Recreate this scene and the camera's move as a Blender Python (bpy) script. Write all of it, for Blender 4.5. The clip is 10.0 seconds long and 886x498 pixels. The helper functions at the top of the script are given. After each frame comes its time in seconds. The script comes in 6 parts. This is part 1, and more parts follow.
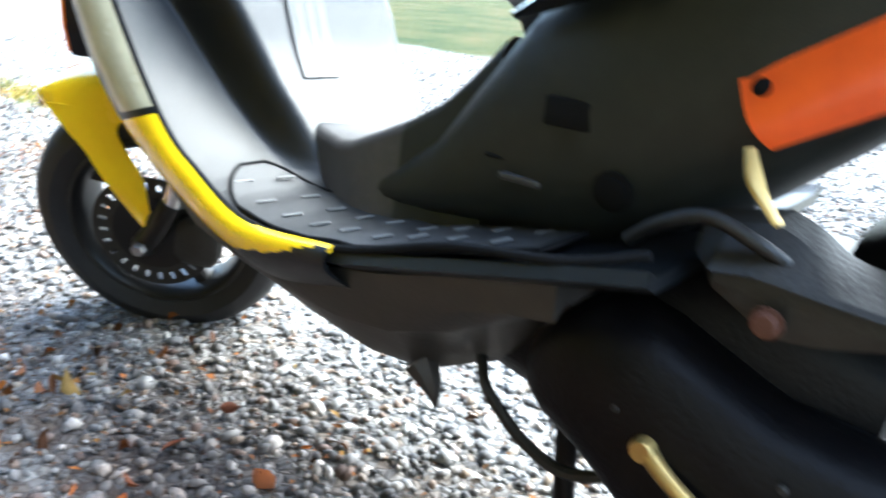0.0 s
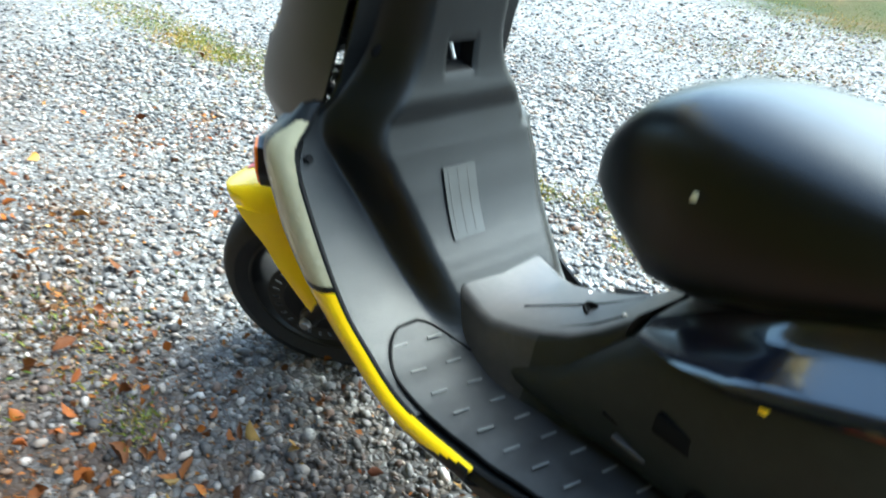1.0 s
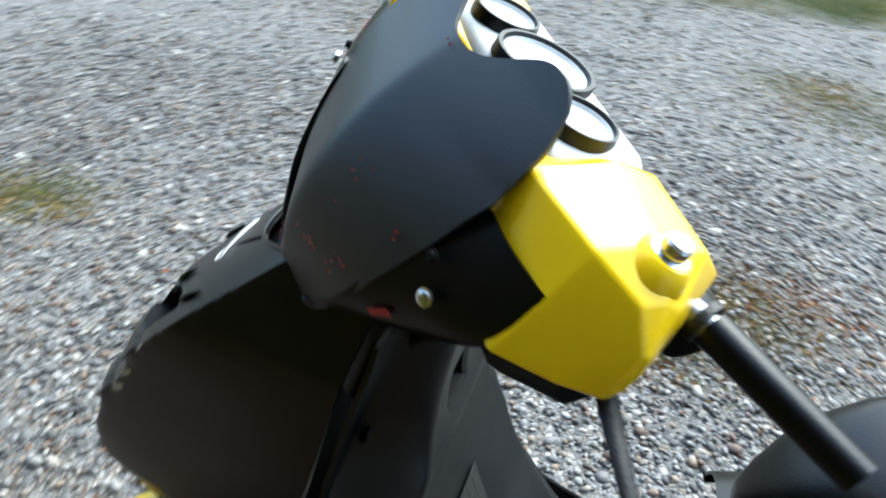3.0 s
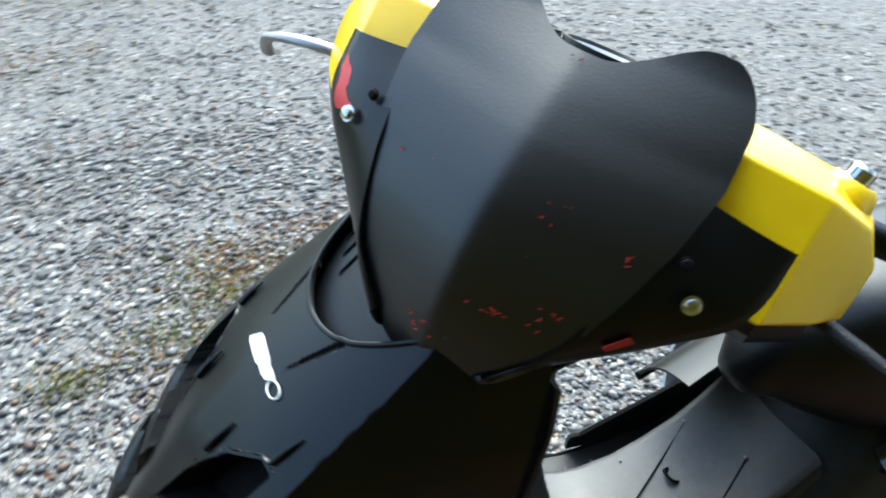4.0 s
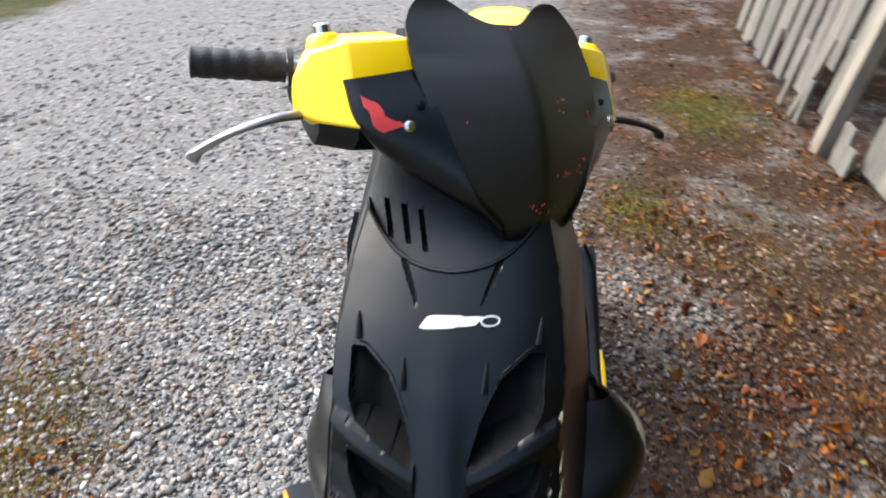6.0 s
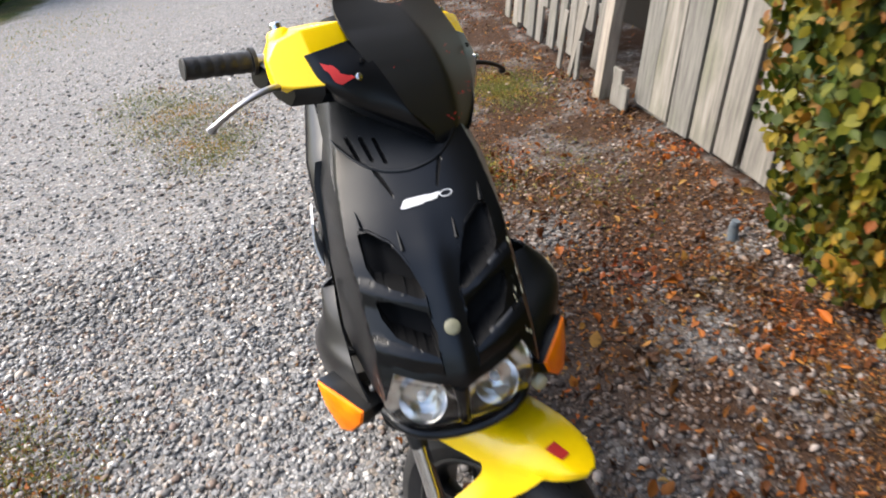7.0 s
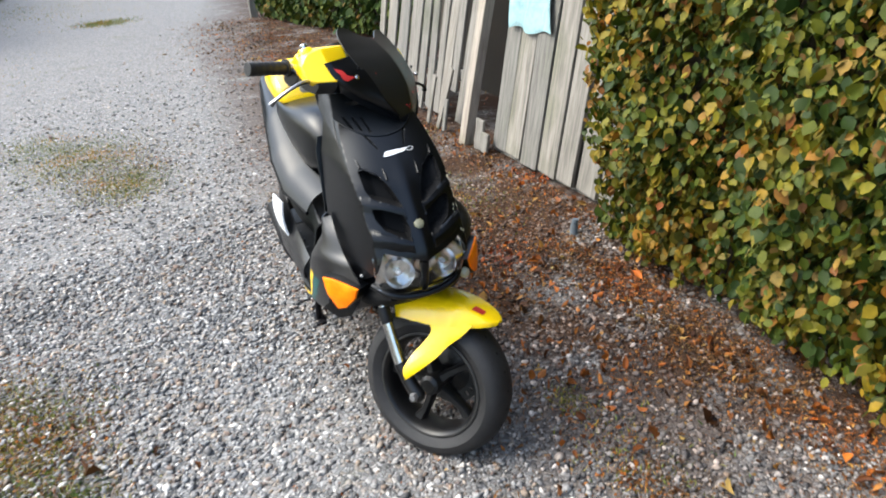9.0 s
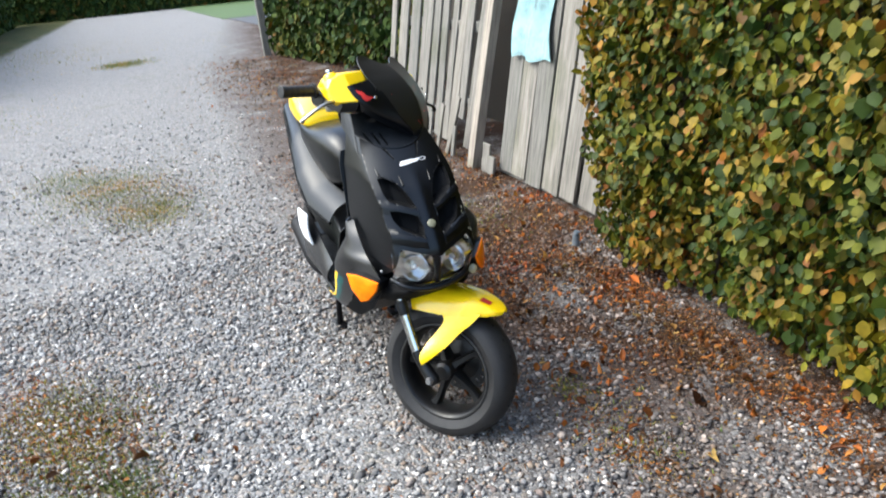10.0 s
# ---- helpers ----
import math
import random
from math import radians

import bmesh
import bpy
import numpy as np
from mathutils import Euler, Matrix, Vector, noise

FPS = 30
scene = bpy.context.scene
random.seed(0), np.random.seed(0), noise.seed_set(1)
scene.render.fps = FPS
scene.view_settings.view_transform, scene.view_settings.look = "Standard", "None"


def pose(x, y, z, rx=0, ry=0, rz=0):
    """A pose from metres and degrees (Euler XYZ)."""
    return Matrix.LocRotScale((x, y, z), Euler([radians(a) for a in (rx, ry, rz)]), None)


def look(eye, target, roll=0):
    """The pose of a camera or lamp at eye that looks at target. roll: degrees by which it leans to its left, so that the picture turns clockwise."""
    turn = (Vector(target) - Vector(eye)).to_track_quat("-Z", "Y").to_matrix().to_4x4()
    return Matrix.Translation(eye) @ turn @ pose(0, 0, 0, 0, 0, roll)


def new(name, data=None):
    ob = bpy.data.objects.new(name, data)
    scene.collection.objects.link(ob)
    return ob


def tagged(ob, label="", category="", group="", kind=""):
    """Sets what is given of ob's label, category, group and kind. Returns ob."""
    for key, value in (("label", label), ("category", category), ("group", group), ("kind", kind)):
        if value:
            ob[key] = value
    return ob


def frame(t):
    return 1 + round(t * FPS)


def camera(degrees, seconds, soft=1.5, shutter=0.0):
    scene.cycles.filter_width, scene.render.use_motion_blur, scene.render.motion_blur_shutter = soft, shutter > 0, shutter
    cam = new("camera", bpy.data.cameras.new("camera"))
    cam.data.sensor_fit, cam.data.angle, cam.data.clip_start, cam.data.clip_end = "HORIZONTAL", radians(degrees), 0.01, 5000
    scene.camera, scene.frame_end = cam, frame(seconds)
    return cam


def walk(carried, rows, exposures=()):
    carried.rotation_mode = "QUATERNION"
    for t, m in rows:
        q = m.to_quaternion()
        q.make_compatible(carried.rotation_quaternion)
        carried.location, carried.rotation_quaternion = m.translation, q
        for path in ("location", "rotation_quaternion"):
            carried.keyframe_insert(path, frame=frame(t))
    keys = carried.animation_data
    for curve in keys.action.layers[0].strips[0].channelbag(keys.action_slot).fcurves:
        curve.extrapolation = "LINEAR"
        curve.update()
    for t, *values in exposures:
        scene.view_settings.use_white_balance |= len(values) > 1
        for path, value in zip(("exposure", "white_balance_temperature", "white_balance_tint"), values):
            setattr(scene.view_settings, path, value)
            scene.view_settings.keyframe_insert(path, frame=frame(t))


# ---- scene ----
cam = camera(63.6, 10.0, 1.8, 0.5)
PATH = [
    (0, (-1.188, 0.678, 0.669), (-0.01, -0.771, -0.045), 4.7),
    (0.5, (-1.114, 0.69, 0.834), (0.146, -0.573, -0.069), 5.8),
    (1, (-1.108, 0.693, 1.122), (0.156, -0.432, 0.056), 5.2),
    (1.5, (-1.045, 0.696, 1.307), (0.196, -0.362, 0.15), 5.8),
    (2, (-0.874, 0.665, 1.375), (0.245, -0.479, 0.175), 5.1),
    (2.5, (-0.668, 0.595, 1.382), (0.248, -0.703, 0.166), 7.0),
    (2.7, (-0.578, 0.551, 1.371), (0.187, -0.851, 0.168), 6.2),
    (3.8, (-0.112, 0.467, 1.352), (-0.547, -1.098, 0.185), 3.4),
    (4, (-0.035, 0.448, 1.346), (-0.654, -1.067, 0.197), 4.5),
    (4.5, (0.126, 0.333, 1.331), (-0.921, -0.98, 0.245), 2.2),
    (5, (0.28, 0.273, 1.357), (-1.149, -0.715, 0.366), 3.7),
    (5.5, (0.472, 0.180, 1.380), (-1.149, -0.350, 0.341), 0.7),
    (5.7, (0.508, 0.140, 1.374), (-1.163, -0.266, 0.357), 0.5),
    (6.8, (0.864, -0.114, 1.388), (-0.858, 0.066, 0.387), -8.3),
    (7, (0.973, -0.129, 1.395), (-0.762, 0.107, 0.429), -9.1),
    (7.5, (1.236, -0.16, 1.378), (-0.497, 0.138, 0.427), -7.7),
    (8, (1.414, -0.25, 1.406), (-0.32, 0.18, 0.506), -3.9),
    (8.5, (1.523, -0.418, 1.413), (-0.165, 0.197, 0.533), -3.7),
    (9, (1.68, -0.588, 1.452), (-0.014, 0.084, 0.627), -4.4),
    (9.5, (1.812, -0.64, 1.445), (0.11, 0.009, 0.619), -4.7),
    (10, (1.93, -0.694, 1.458), (0.194, -0.03, 0.719), -5.7),
]
EXPOSURE = [
    (0, 3.55, 5350, -2), (0.5, 3.1, 5350, -8), (1, 2.8, 5350, -10), (2, 2.15, 5350, -9), (2.5, 1.75, 5450, -5), (4, 2.0, 5500, -5), (5.5, 1.85, 5900, 3), (7.0, 1.82, 6350, 8), (8.0, 1.82, 6250, 6), (10, 1.9, 5800, 3),
]
walk(cam, [(t, look(eye, target, roll)) for t, eye, target, roll in PATH], EXPOSURE)

# ---------- light ----------
world = bpy.data.worlds.new("overcast_sky")
scene.world = world
world.use_nodes = True
wt = world.node_tree
sky = wt.nodes.new("ShaderNodeTexSky")
sky.sky_type = "NISHITA"
sky.sun_disc = False
sky.sun_elevation, sky.sun_rotation = radians(52), radians(200)
sky.air_density, sky.dust_density, sky.ozone_density = 1.0, 5.0, 0.6
wt.links.new(sky.outputs[0], wt.nodes["Background"].inputs[0])
wt.nodes["Background"].inputs[1].default_value = 0.15
sun = new("sun", bpy.data.lights.new("sun", "SUN"))
sun.data.energy, sun.data.angle, sun.data.color = 0.9, radians(55), (1.0, 0.97, 0.93)
sun.matrix_world = look((-1.5, -3.0, 5.0), (0, 0, 0))


# ---------- materials ----------
def nodes_of(name):
    m = bpy.data.materials.new(name)
    m.use_nodes = True
    t = m.node_tree
    return m, t, t.nodes["Principled BSDF"]


def add(t, kind, **values):
    n = t.nodes.new(kind)
    for key, v in values.items():
        n.inputs[key].default_value = v
    return n


def ramp(t, fac, stops):
    r = t.nodes.new("ShaderNodeValToRGB")
    el = r.color_ramp.elements
    while len(el) < len(stops):
        el.new(0.5)
    for e, (p, c) in zip(el, stops):
        e.position, e.color = p, (*c, 1)
    t.links.new(fac, r.inputs["Fac"])
    return r.outputs["Color"]


def mixed(t, fac, a, b, mode="MIX"):
    n = t.nodes.new("ShaderNodeMix")
    n.data_type, n.blend_type = "RGBA", mode
    for sock, v in ((n.inputs[0], fac), (n.inputs[6], a), (n.inputs[7], b)):
        if isinstance(v, (int, float)):
            sock.default_value = v
        elif isinstance(v, tuple):
            sock.default_value = (*v, 1)
        else:
            t.links.new(v, sock)
    return n.outputs[2]


def surface(name, col, worn, rough, metal=0.0, grain=60.0, patch=6.0, bump=0.15, bump_scale=None, coat=0.0, spread=0.12, spec=0.5):
    """Paint, plastic, rubber or metal: two scales of stain, uneven gloss and a fine relief."""
    m, t, b = nodes_of(name)
    tc = t.nodes.new("ShaderNodeTexCoord").outputs["Object"]
    big = add(t, "ShaderNodeTexNoise", Scale=patch, Detail=5.0, Roughness=0.65)
    fine = add(t, "ShaderNodeTexNoise", Scale=grain, Detail=3.0, Roughness=0.6)
    for n in (big, fine):
        t.links.new(tc, n.inputs["Vector"])
    f1 = ramp(t, big.outputs["Fac"], [(0.35, (0, 0, 0)), (0.75, (1, 1, 1))])
    f2 = ramp(t, fine.outputs["Fac"], [(0.45, (0, 0, 0)), (0.8, (1, 1, 1))])
    both = mixed(t, 0.35, f1, f2)
    t.links.new(mixed(t, both, col, worn), b.inputs["Base Color"])
    r = t.nodes.new("ShaderNodeMapRange")
    r.inputs["To Min"].default_value, r.inputs["To Max"].default_value = max(0.02, rough - spread), min(1, rough + spread)
    t.links.new(big.outputs["Fac"], r.inputs["Value"])
    t.links.new(r.outputs[0], b.inputs["Roughness"])
    b.inputs["Metallic"].default_value = metal
    b.inputs["Specular IOR Level"].default_value = spec
    b.inputs["Coat Weight"].default_value = coat
    b.inputs["Coat Roughness"].default_value = 0.08
    if bump:
        relief = add(t, "ShaderNodeTexNoise", Scale=bump_scale or grain * 6, Detail=3.0)
        t.links.new(tc, relief.inputs["Vector"])
        bp = add(t, "ShaderNodeBump", Strength=bump, Distance=0.002)
        t.links.new(relief.outputs["Fac"], bp.inputs["Height"])
        t.links.new(bp.outputs[0], b.inputs["Normal"])
    return m


def speckled(name, col, chip, amount, rough, scale=90.0):
    """Matt paint with chips through which another colour shows."""
    m, t, b = nodes_of(name)
    tc = t.nodes.new("ShaderNodeTexCoord").outputs["Object"]
    n1 = add(t, "ShaderNodeTexNoise", Scale=scale, Detail=4.0, Roughness=0.7)
    n2 = add(t, "ShaderNodeTexNoise", Scale=9.0, Detail=2.0)
    n3 = add(t, "ShaderNodeTexNoise", Scale=500.0, Detail=2.0)
    for n in (n1, n2, n3):
        t.links.new(tc, n.inputs["Vector"])
    mul = t.nodes.new("ShaderNodeMath")
    mul.operation = "MULTIPLY"
    t.links.new(n1.outputs["Fac"], mul.inputs[0])
    t.links.new(n2.outputs["Fac"], mul.inputs[1])
    mask = ramp(t, mul.outputs[0], [(amount, (0, 0, 0)), (amount + 0.015, (1, 1, 1))])
    t.links.new(mixed(t, mask, col, chip), b.inputs["Base Color"])
    b.inputs["Roughness"].default_value = rough
    b.inputs["Specular IOR Level"].default_value = 0.8
    bp = add(t, "ShaderNodeBump", Strength=0.12, Distance=0.001)
    t.links.new(n3.outputs["Fac"], bp.inputs["Height"])
    t.links.new(bp.outputs[0], b.inputs["Normal"])
    return m


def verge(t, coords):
    """Distance into the earthy verge, also darkened for shade: y, drawing back from the drive beyond the fence."""
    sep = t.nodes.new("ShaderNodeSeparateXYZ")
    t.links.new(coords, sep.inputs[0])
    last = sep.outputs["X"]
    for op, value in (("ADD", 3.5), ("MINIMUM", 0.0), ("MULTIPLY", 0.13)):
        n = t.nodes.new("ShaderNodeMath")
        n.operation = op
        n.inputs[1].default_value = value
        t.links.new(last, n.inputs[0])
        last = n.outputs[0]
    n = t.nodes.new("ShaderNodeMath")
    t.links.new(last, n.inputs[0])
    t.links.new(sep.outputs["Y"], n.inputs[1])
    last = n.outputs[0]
    # it reaches further out beside the scooter than ahead of it: earth, and the scooter's shade put into the colour
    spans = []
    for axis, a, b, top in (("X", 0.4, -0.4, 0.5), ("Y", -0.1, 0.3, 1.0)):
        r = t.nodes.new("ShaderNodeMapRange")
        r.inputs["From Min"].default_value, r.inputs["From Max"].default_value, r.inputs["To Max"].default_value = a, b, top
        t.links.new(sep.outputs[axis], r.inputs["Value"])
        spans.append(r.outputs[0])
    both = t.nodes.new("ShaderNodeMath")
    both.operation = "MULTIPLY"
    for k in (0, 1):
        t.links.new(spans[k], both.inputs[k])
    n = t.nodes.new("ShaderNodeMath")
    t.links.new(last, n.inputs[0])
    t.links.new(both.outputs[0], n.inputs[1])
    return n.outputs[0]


def stony(name, stops, rough=0.75, island=True):
    """Pebbles: a colour each, with a grain and stains across them."""
    m, t, b = nodes_of(name)
    tc = t.nodes.new("ShaderNodeTexCoord").outputs["Object"]
    geo = t.nodes.new("ShaderNodeNewGeometry")
    base = ramp(t, geo.outputs["Random Per Island"], stops)
    big = add(t, "ShaderNodeTexNoise", Scale=1.3, Detail=5.0, Roughness=0.6)
    fine = add(t, "ShaderNodeTexNoise", Scale=160.0, Detail=3.0)
    for n in (big, fine):
        t.links.new(tc, n.inputs["Vector"])
    stain = ramp(t, big.outputs["Fac"], [(0.42, (1, 1, 1)), (0.68, (0.78, 0.73, 0.66))])
    c = mixed(t, 0.6, base, stain, "MULTIPLY")
    # earth on the stones towards the hedge, with the shade there put into the colour
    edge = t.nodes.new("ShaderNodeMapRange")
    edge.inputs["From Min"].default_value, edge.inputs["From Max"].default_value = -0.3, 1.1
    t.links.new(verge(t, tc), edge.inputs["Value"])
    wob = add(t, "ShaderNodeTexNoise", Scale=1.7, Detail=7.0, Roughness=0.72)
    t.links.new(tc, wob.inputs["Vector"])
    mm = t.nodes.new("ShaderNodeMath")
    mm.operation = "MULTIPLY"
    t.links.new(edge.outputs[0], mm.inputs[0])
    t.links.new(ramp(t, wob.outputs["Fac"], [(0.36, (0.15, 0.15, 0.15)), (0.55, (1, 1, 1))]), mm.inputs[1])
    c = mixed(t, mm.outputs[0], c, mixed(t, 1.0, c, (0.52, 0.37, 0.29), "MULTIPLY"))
    g = ramp(t, fine.outputs["Fac"], [(0.3, (0.65, 0.65, 0.65)), (0.7, (1.15, 1.15, 1.15))])
    t.links.new(mixed(t, 0.7, c, g, "MULTIPLY"), b.inputs["Base Color"])
    b.inputs["Roughness"].default_value = rough
    b.inputs["Specular IOR Level"].default_value = 0.25
    return m


def leafy(name, stops, rough=0.6, through_light=0.25):
    m, t, b = nodes_of(name)
    geo = t.nodes.new("ShaderNodeNewGeometry")
    tc = t.nodes.new("ShaderNodeTexCoord").outputs["Object"]
    base = ramp(t, geo.outputs["Random Per Island"], stops)
    n = add(t, "ShaderNodeTexNoise", Scale=45.0, Detail=4.0)
    t.links.new(tc, n.inputs["Vector"])
    n2 = add(t, "ShaderNodeTexNoise", Scale=2.2, Detail=3.0)
    t.links.new(tc, n2.inputs["Vector"])
    g = ramp(t, n.outputs["Fac"], [(0.3, (0.7, 0.7, 0.7)), (0.75, (1.2, 1.15, 1.0))])
    g2 = ramp(t, n2.outputs["Fac"], [(0.34, (0.62, 0.86, 0.85)), (0.48, (1.0, 1.0, 0.75)), (0.60, (1.45, 1.12, 0.5)), (0.70, (1.6, 0.85, 0.5))])
    c = mixed(t, 0.8, mixed(t, 0.8, base, g, "MULTIPLY"), g2, "MULTIPLY")
    t.links.new(c, b.inputs["Base Color"])
    b.inputs["Roughness"].default_value = rough
    b.inputs["Specular IOR Level"].default_value = 0.22
    tr = t.nodes.new("ShaderNodeBsdfTranslucent")
    t.links.new(c, tr.inputs["Color"])
    mx = t.nodes.new("ShaderNodeMixShader")
    mx.inputs[0].default_value = through_light
    t.links.new(b.outputs[0], mx.inputs[1])
    t.links.new(tr.outputs[0], mx.inputs[2])
    t.links.new(mx.outputs[0], t.nodes["Material Output"].inputs["Surface"])
    return m


def woody(name, pale, dark, rough=0.8):
    """Weathered grey boards: grain along the length, a tint for each board."""
    m, t, b = nodes_of(name)
    tc = t.nodes.new("ShaderNodeTexCoord").outputs["Object"]
    info = t.nodes.new("ShaderNodeObjectInfo")
    mp = t.nodes.new("ShaderNodeMapping")
    mp.inputs["Scale"].default_value = (22, 22, 1.6)
    add_v = t.nodes.new("ShaderNodeVectorMath")
    t.links.new(tc, add_v.inputs[0])
    t.links.new(info.outputs["Random"], add_v.inputs[1])
    t.links.new(add_v.outputs[0], mp.inputs["Vector"])
    n = add(t, "ShaderNodeTexNoise", Scale=2.0, Detail=6.0, Roughness=0.7)
    t.links.new(mp.outputs[0], n.inputs["Vector"])
    st = add(t, "ShaderNodeTexNoise", Scale=3.0, Detail=4.0)
    t.links.new(add_v.outputs[0], st.inputs["Vector"])
    c = ramp(t, n.outputs["Fac"], [(0.3, dark), (0.65, pale)])
    tint = ramp(t, info.outputs["Random"], [(0.0, (0.72, 0.72, 0.72)), (1.0, (1.1, 1.05, 1.0))])
    moss = ramp(t, st.outputs["Fac"], [(0.5, (1, 1, 1)), (0.75, (0.55, 0.62, 0.42))])
    c = mixed(t, 0.8, mixed(t, 1.0, c, tint, "MULTIPLY"), moss, "MULTIPLY")
    t.links.new(c, b.inputs["Base Color"])
    b.inputs["Roughness"].default_value = rough
    bp = add(t, "ShaderNodeBump", Strength=0.5, Distance=0.004)
    t.links.new(n.outputs["Fac"], bp.inputs["Height"])
    t.links.new(bp.outputs[0], b.inputs["Normal"])
    return m


def ground_material():
    """Fine gravel bed: cells of stone, darker along their edges, brown litter and moss in drifts."""
    m, t, b = nodes_of("gravel_bed")
    tc = t.nodes.new("ShaderNodeTexCoord").outputs["Object"]
    v = add(t, "ShaderNodeTexVoronoi", Scale=62.0, Randomness=1.0)
    e = add(t, "ShaderNodeTexVoronoi", Scale=62.0, Randomness=1.0)
    e.feature = "DISTANCE_TO_EDGE"
    big = add(t, "ShaderNodeTexNoise", Scale=0.9, Detail=6.0, Roughness=0.65)
    mid = add(t, "ShaderNodeTexNoise", Scale=1.7, Detail=7.0, Roughness=0.72)
    for n in (v, e, big, mid):
        t.links.new(tc, n.inputs["Vector"])
    sep = t.nodes.new("ShaderNodeSeparateColor")
    t.links.new(v.outputs["Color"], sep.inputs[0])
    stone = ramp(t, sep.outputs[0], [(0.0, (0.10, 0.10, 0.10)), (0.35, (0.18, 0.18, 0.178)), (0.6, (0.235, 0.233, 0.23)), (0.85, (0.18, 0.155, 0.13)), (1.0, (0.40, 0.395, 0.38))])
    gap = ramp(t, e.outputs["Distance"], [(0.0, (0.36, 0.34, 0.32)), (0.10, (1, 1, 1))])
    c = mixed(t, 0.9, stone, gap, "MULTIPLY")
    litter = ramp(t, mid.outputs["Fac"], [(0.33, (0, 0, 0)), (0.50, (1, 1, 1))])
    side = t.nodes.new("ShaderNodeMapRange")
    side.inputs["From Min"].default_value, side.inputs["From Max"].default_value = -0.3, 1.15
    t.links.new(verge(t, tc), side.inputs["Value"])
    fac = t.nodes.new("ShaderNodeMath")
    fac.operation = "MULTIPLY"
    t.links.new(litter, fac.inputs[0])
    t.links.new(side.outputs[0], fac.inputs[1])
    # one dark brown carries both the earth and the verge's painted shade
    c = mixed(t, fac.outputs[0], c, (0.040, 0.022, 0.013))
    moss = ramp(t, big.outputs["Fac"], [(0.62, (0, 0, 0)), (0.74, (0.6, 0.6, 0.6))])
    c = mixed(t, moss, c, (0.09, 0.082, 0.04))
    # rough grass beyond the drive's far edge
    sep2 = t.nodes.new("ShaderNodeSeparateXYZ")
    t.links.new(tc, sep2.inputs[0])
    rag = t.nodes.new("ShaderNodeMath")
    rag.operation = "MULTIPLY_ADD"
    rag.inputs[1].default_value = 1.4
    t.links.new(mid.outputs["Fac"], rag.inputs[0])
    t.links.new(sep2.outputs["Y"], rag.inputs[2])
    turf = t.nodes.new("ShaderNodeMapRange")
    turf.inputs["From Min"].default_value, turf.inputs["From Max"].default_value = -3.7, -4.1
    t.links.new(rag.outputs[0], turf.inputs["Value"])
    green = ramp(t, big.outputs["Fac"], [(0.35, (0.014, 0.025, 0.004)), (0.5, (0.034, 0.038, 0.009)), (0.65, (0.062, 0.046, 0.017))])
    c = mixed(t, turf.outputs[0], c, green)
    t.links.new(c, b.inputs["Base Color"])
    b.inputs["Roughness"].default_value = 0.95
    b.inputs["Specular IOR Level"].default_value = 0.12
    bp = add(t, "ShaderNodeBump", Strength=0.9, Distance=0.012)
    t.links.new(e.outputs["Distance"], bp.inputs["Height"])
    t.links.new(bp.outputs[0], b.inputs["Normal"])
    return m


def clear(name, col, rough=0.03):
    m, t, b = nodes_of(name)
    b.inputs["Base Color"].default_value = (*col, 1)
    b.inputs["Roughness"].default_value = rough
    b.inputs["Transmission Weight"].default_value = 1.0
    b.inputs["IOR"].default_value = 1.35
    return m


M_BLACK = surface("satin_black_paint", (0.0006, 0.0009, 0.0016), (0.0012, 0.0018, 0.0028), 0.30, grain=80, bump=0.08, spread=0.06, spec=0.34)
M_SHELL = speckled("matt_black_over_red", (0.0008, 0.0009, 0.0010), (0.4, 0.012, 0.008), 0.46, 0.42)
M_GREY = surface("dark_grey_plastic", (0.0012, 0.0018, 0.0025), (0.0038, 0.0052, 0.0068), 0.38, grain=140, bump=0.3, bump_scale=900, spec=0.38)
# ochre for the cowl facet that reflects a duller light
M_OCHRE = surface("ochre_facet_tone", (0.50, 0.36, 0.07), (0.42, 0.30, 0.07), 0.55, grain=60, patch=12, bump=0.2, bump_scale=500)
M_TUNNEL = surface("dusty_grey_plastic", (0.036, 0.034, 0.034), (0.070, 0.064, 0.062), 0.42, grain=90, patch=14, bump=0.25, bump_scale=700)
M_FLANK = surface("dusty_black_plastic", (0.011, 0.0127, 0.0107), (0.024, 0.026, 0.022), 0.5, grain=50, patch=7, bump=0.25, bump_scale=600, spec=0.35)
M_SHOULDER = surface("satin_charcoal_plastic", (0.009, 0.009, 0.0095), (0.018, 0.0175, 0.0175), 0.33, grain=90, bump=0.12, bump_scale=700)
M_MAT = surface("ribbed_rubber", (0.010, 0.010, 0.0105), (0.034, 0.033, 0.032), 0.55, grain=50, patch=12, bump=0.4, bump_scale=700)
M_BELLY = surface("dusty_dark_plastic", (0.016, 0.0148, 0.0128), (0.044, 0.039, 0.033), 0.55, grain=40, patch=9, bump=0.3)
M_YELLOW = surface("yellow_paint", (0.97, 0.65, 0.0), (0.92, 0.57, 0.001), 0.24, grain=30, patch=8, bump=0.03, coat=0.3)
M_CREAM = surface("cream_plastic", (0.50, 0.46, 0.31), (0.36, 0.32, 0.21), 0.24, grain=40, patch=14, bump=0.05)
M_WHITE = surface("white_plastic", (0.78, 0.79, 0.80), (0.6, 0.6, 0.6), 0.4, bump=0.03)
M_ORANGE = surface("orange_red_paint", (0.85, 0.12, 0.01), (0.7, 0.08, 0.01), 0.35, bump=0.03, coat=0.3)
M_GLOSS = surface("gloss_midnight_paint", (0.003, 0.0035, 0.008), (0.006, 0.0065, 0.012), 0.17, bump=0.02, coat=0.8, spread=0.05)
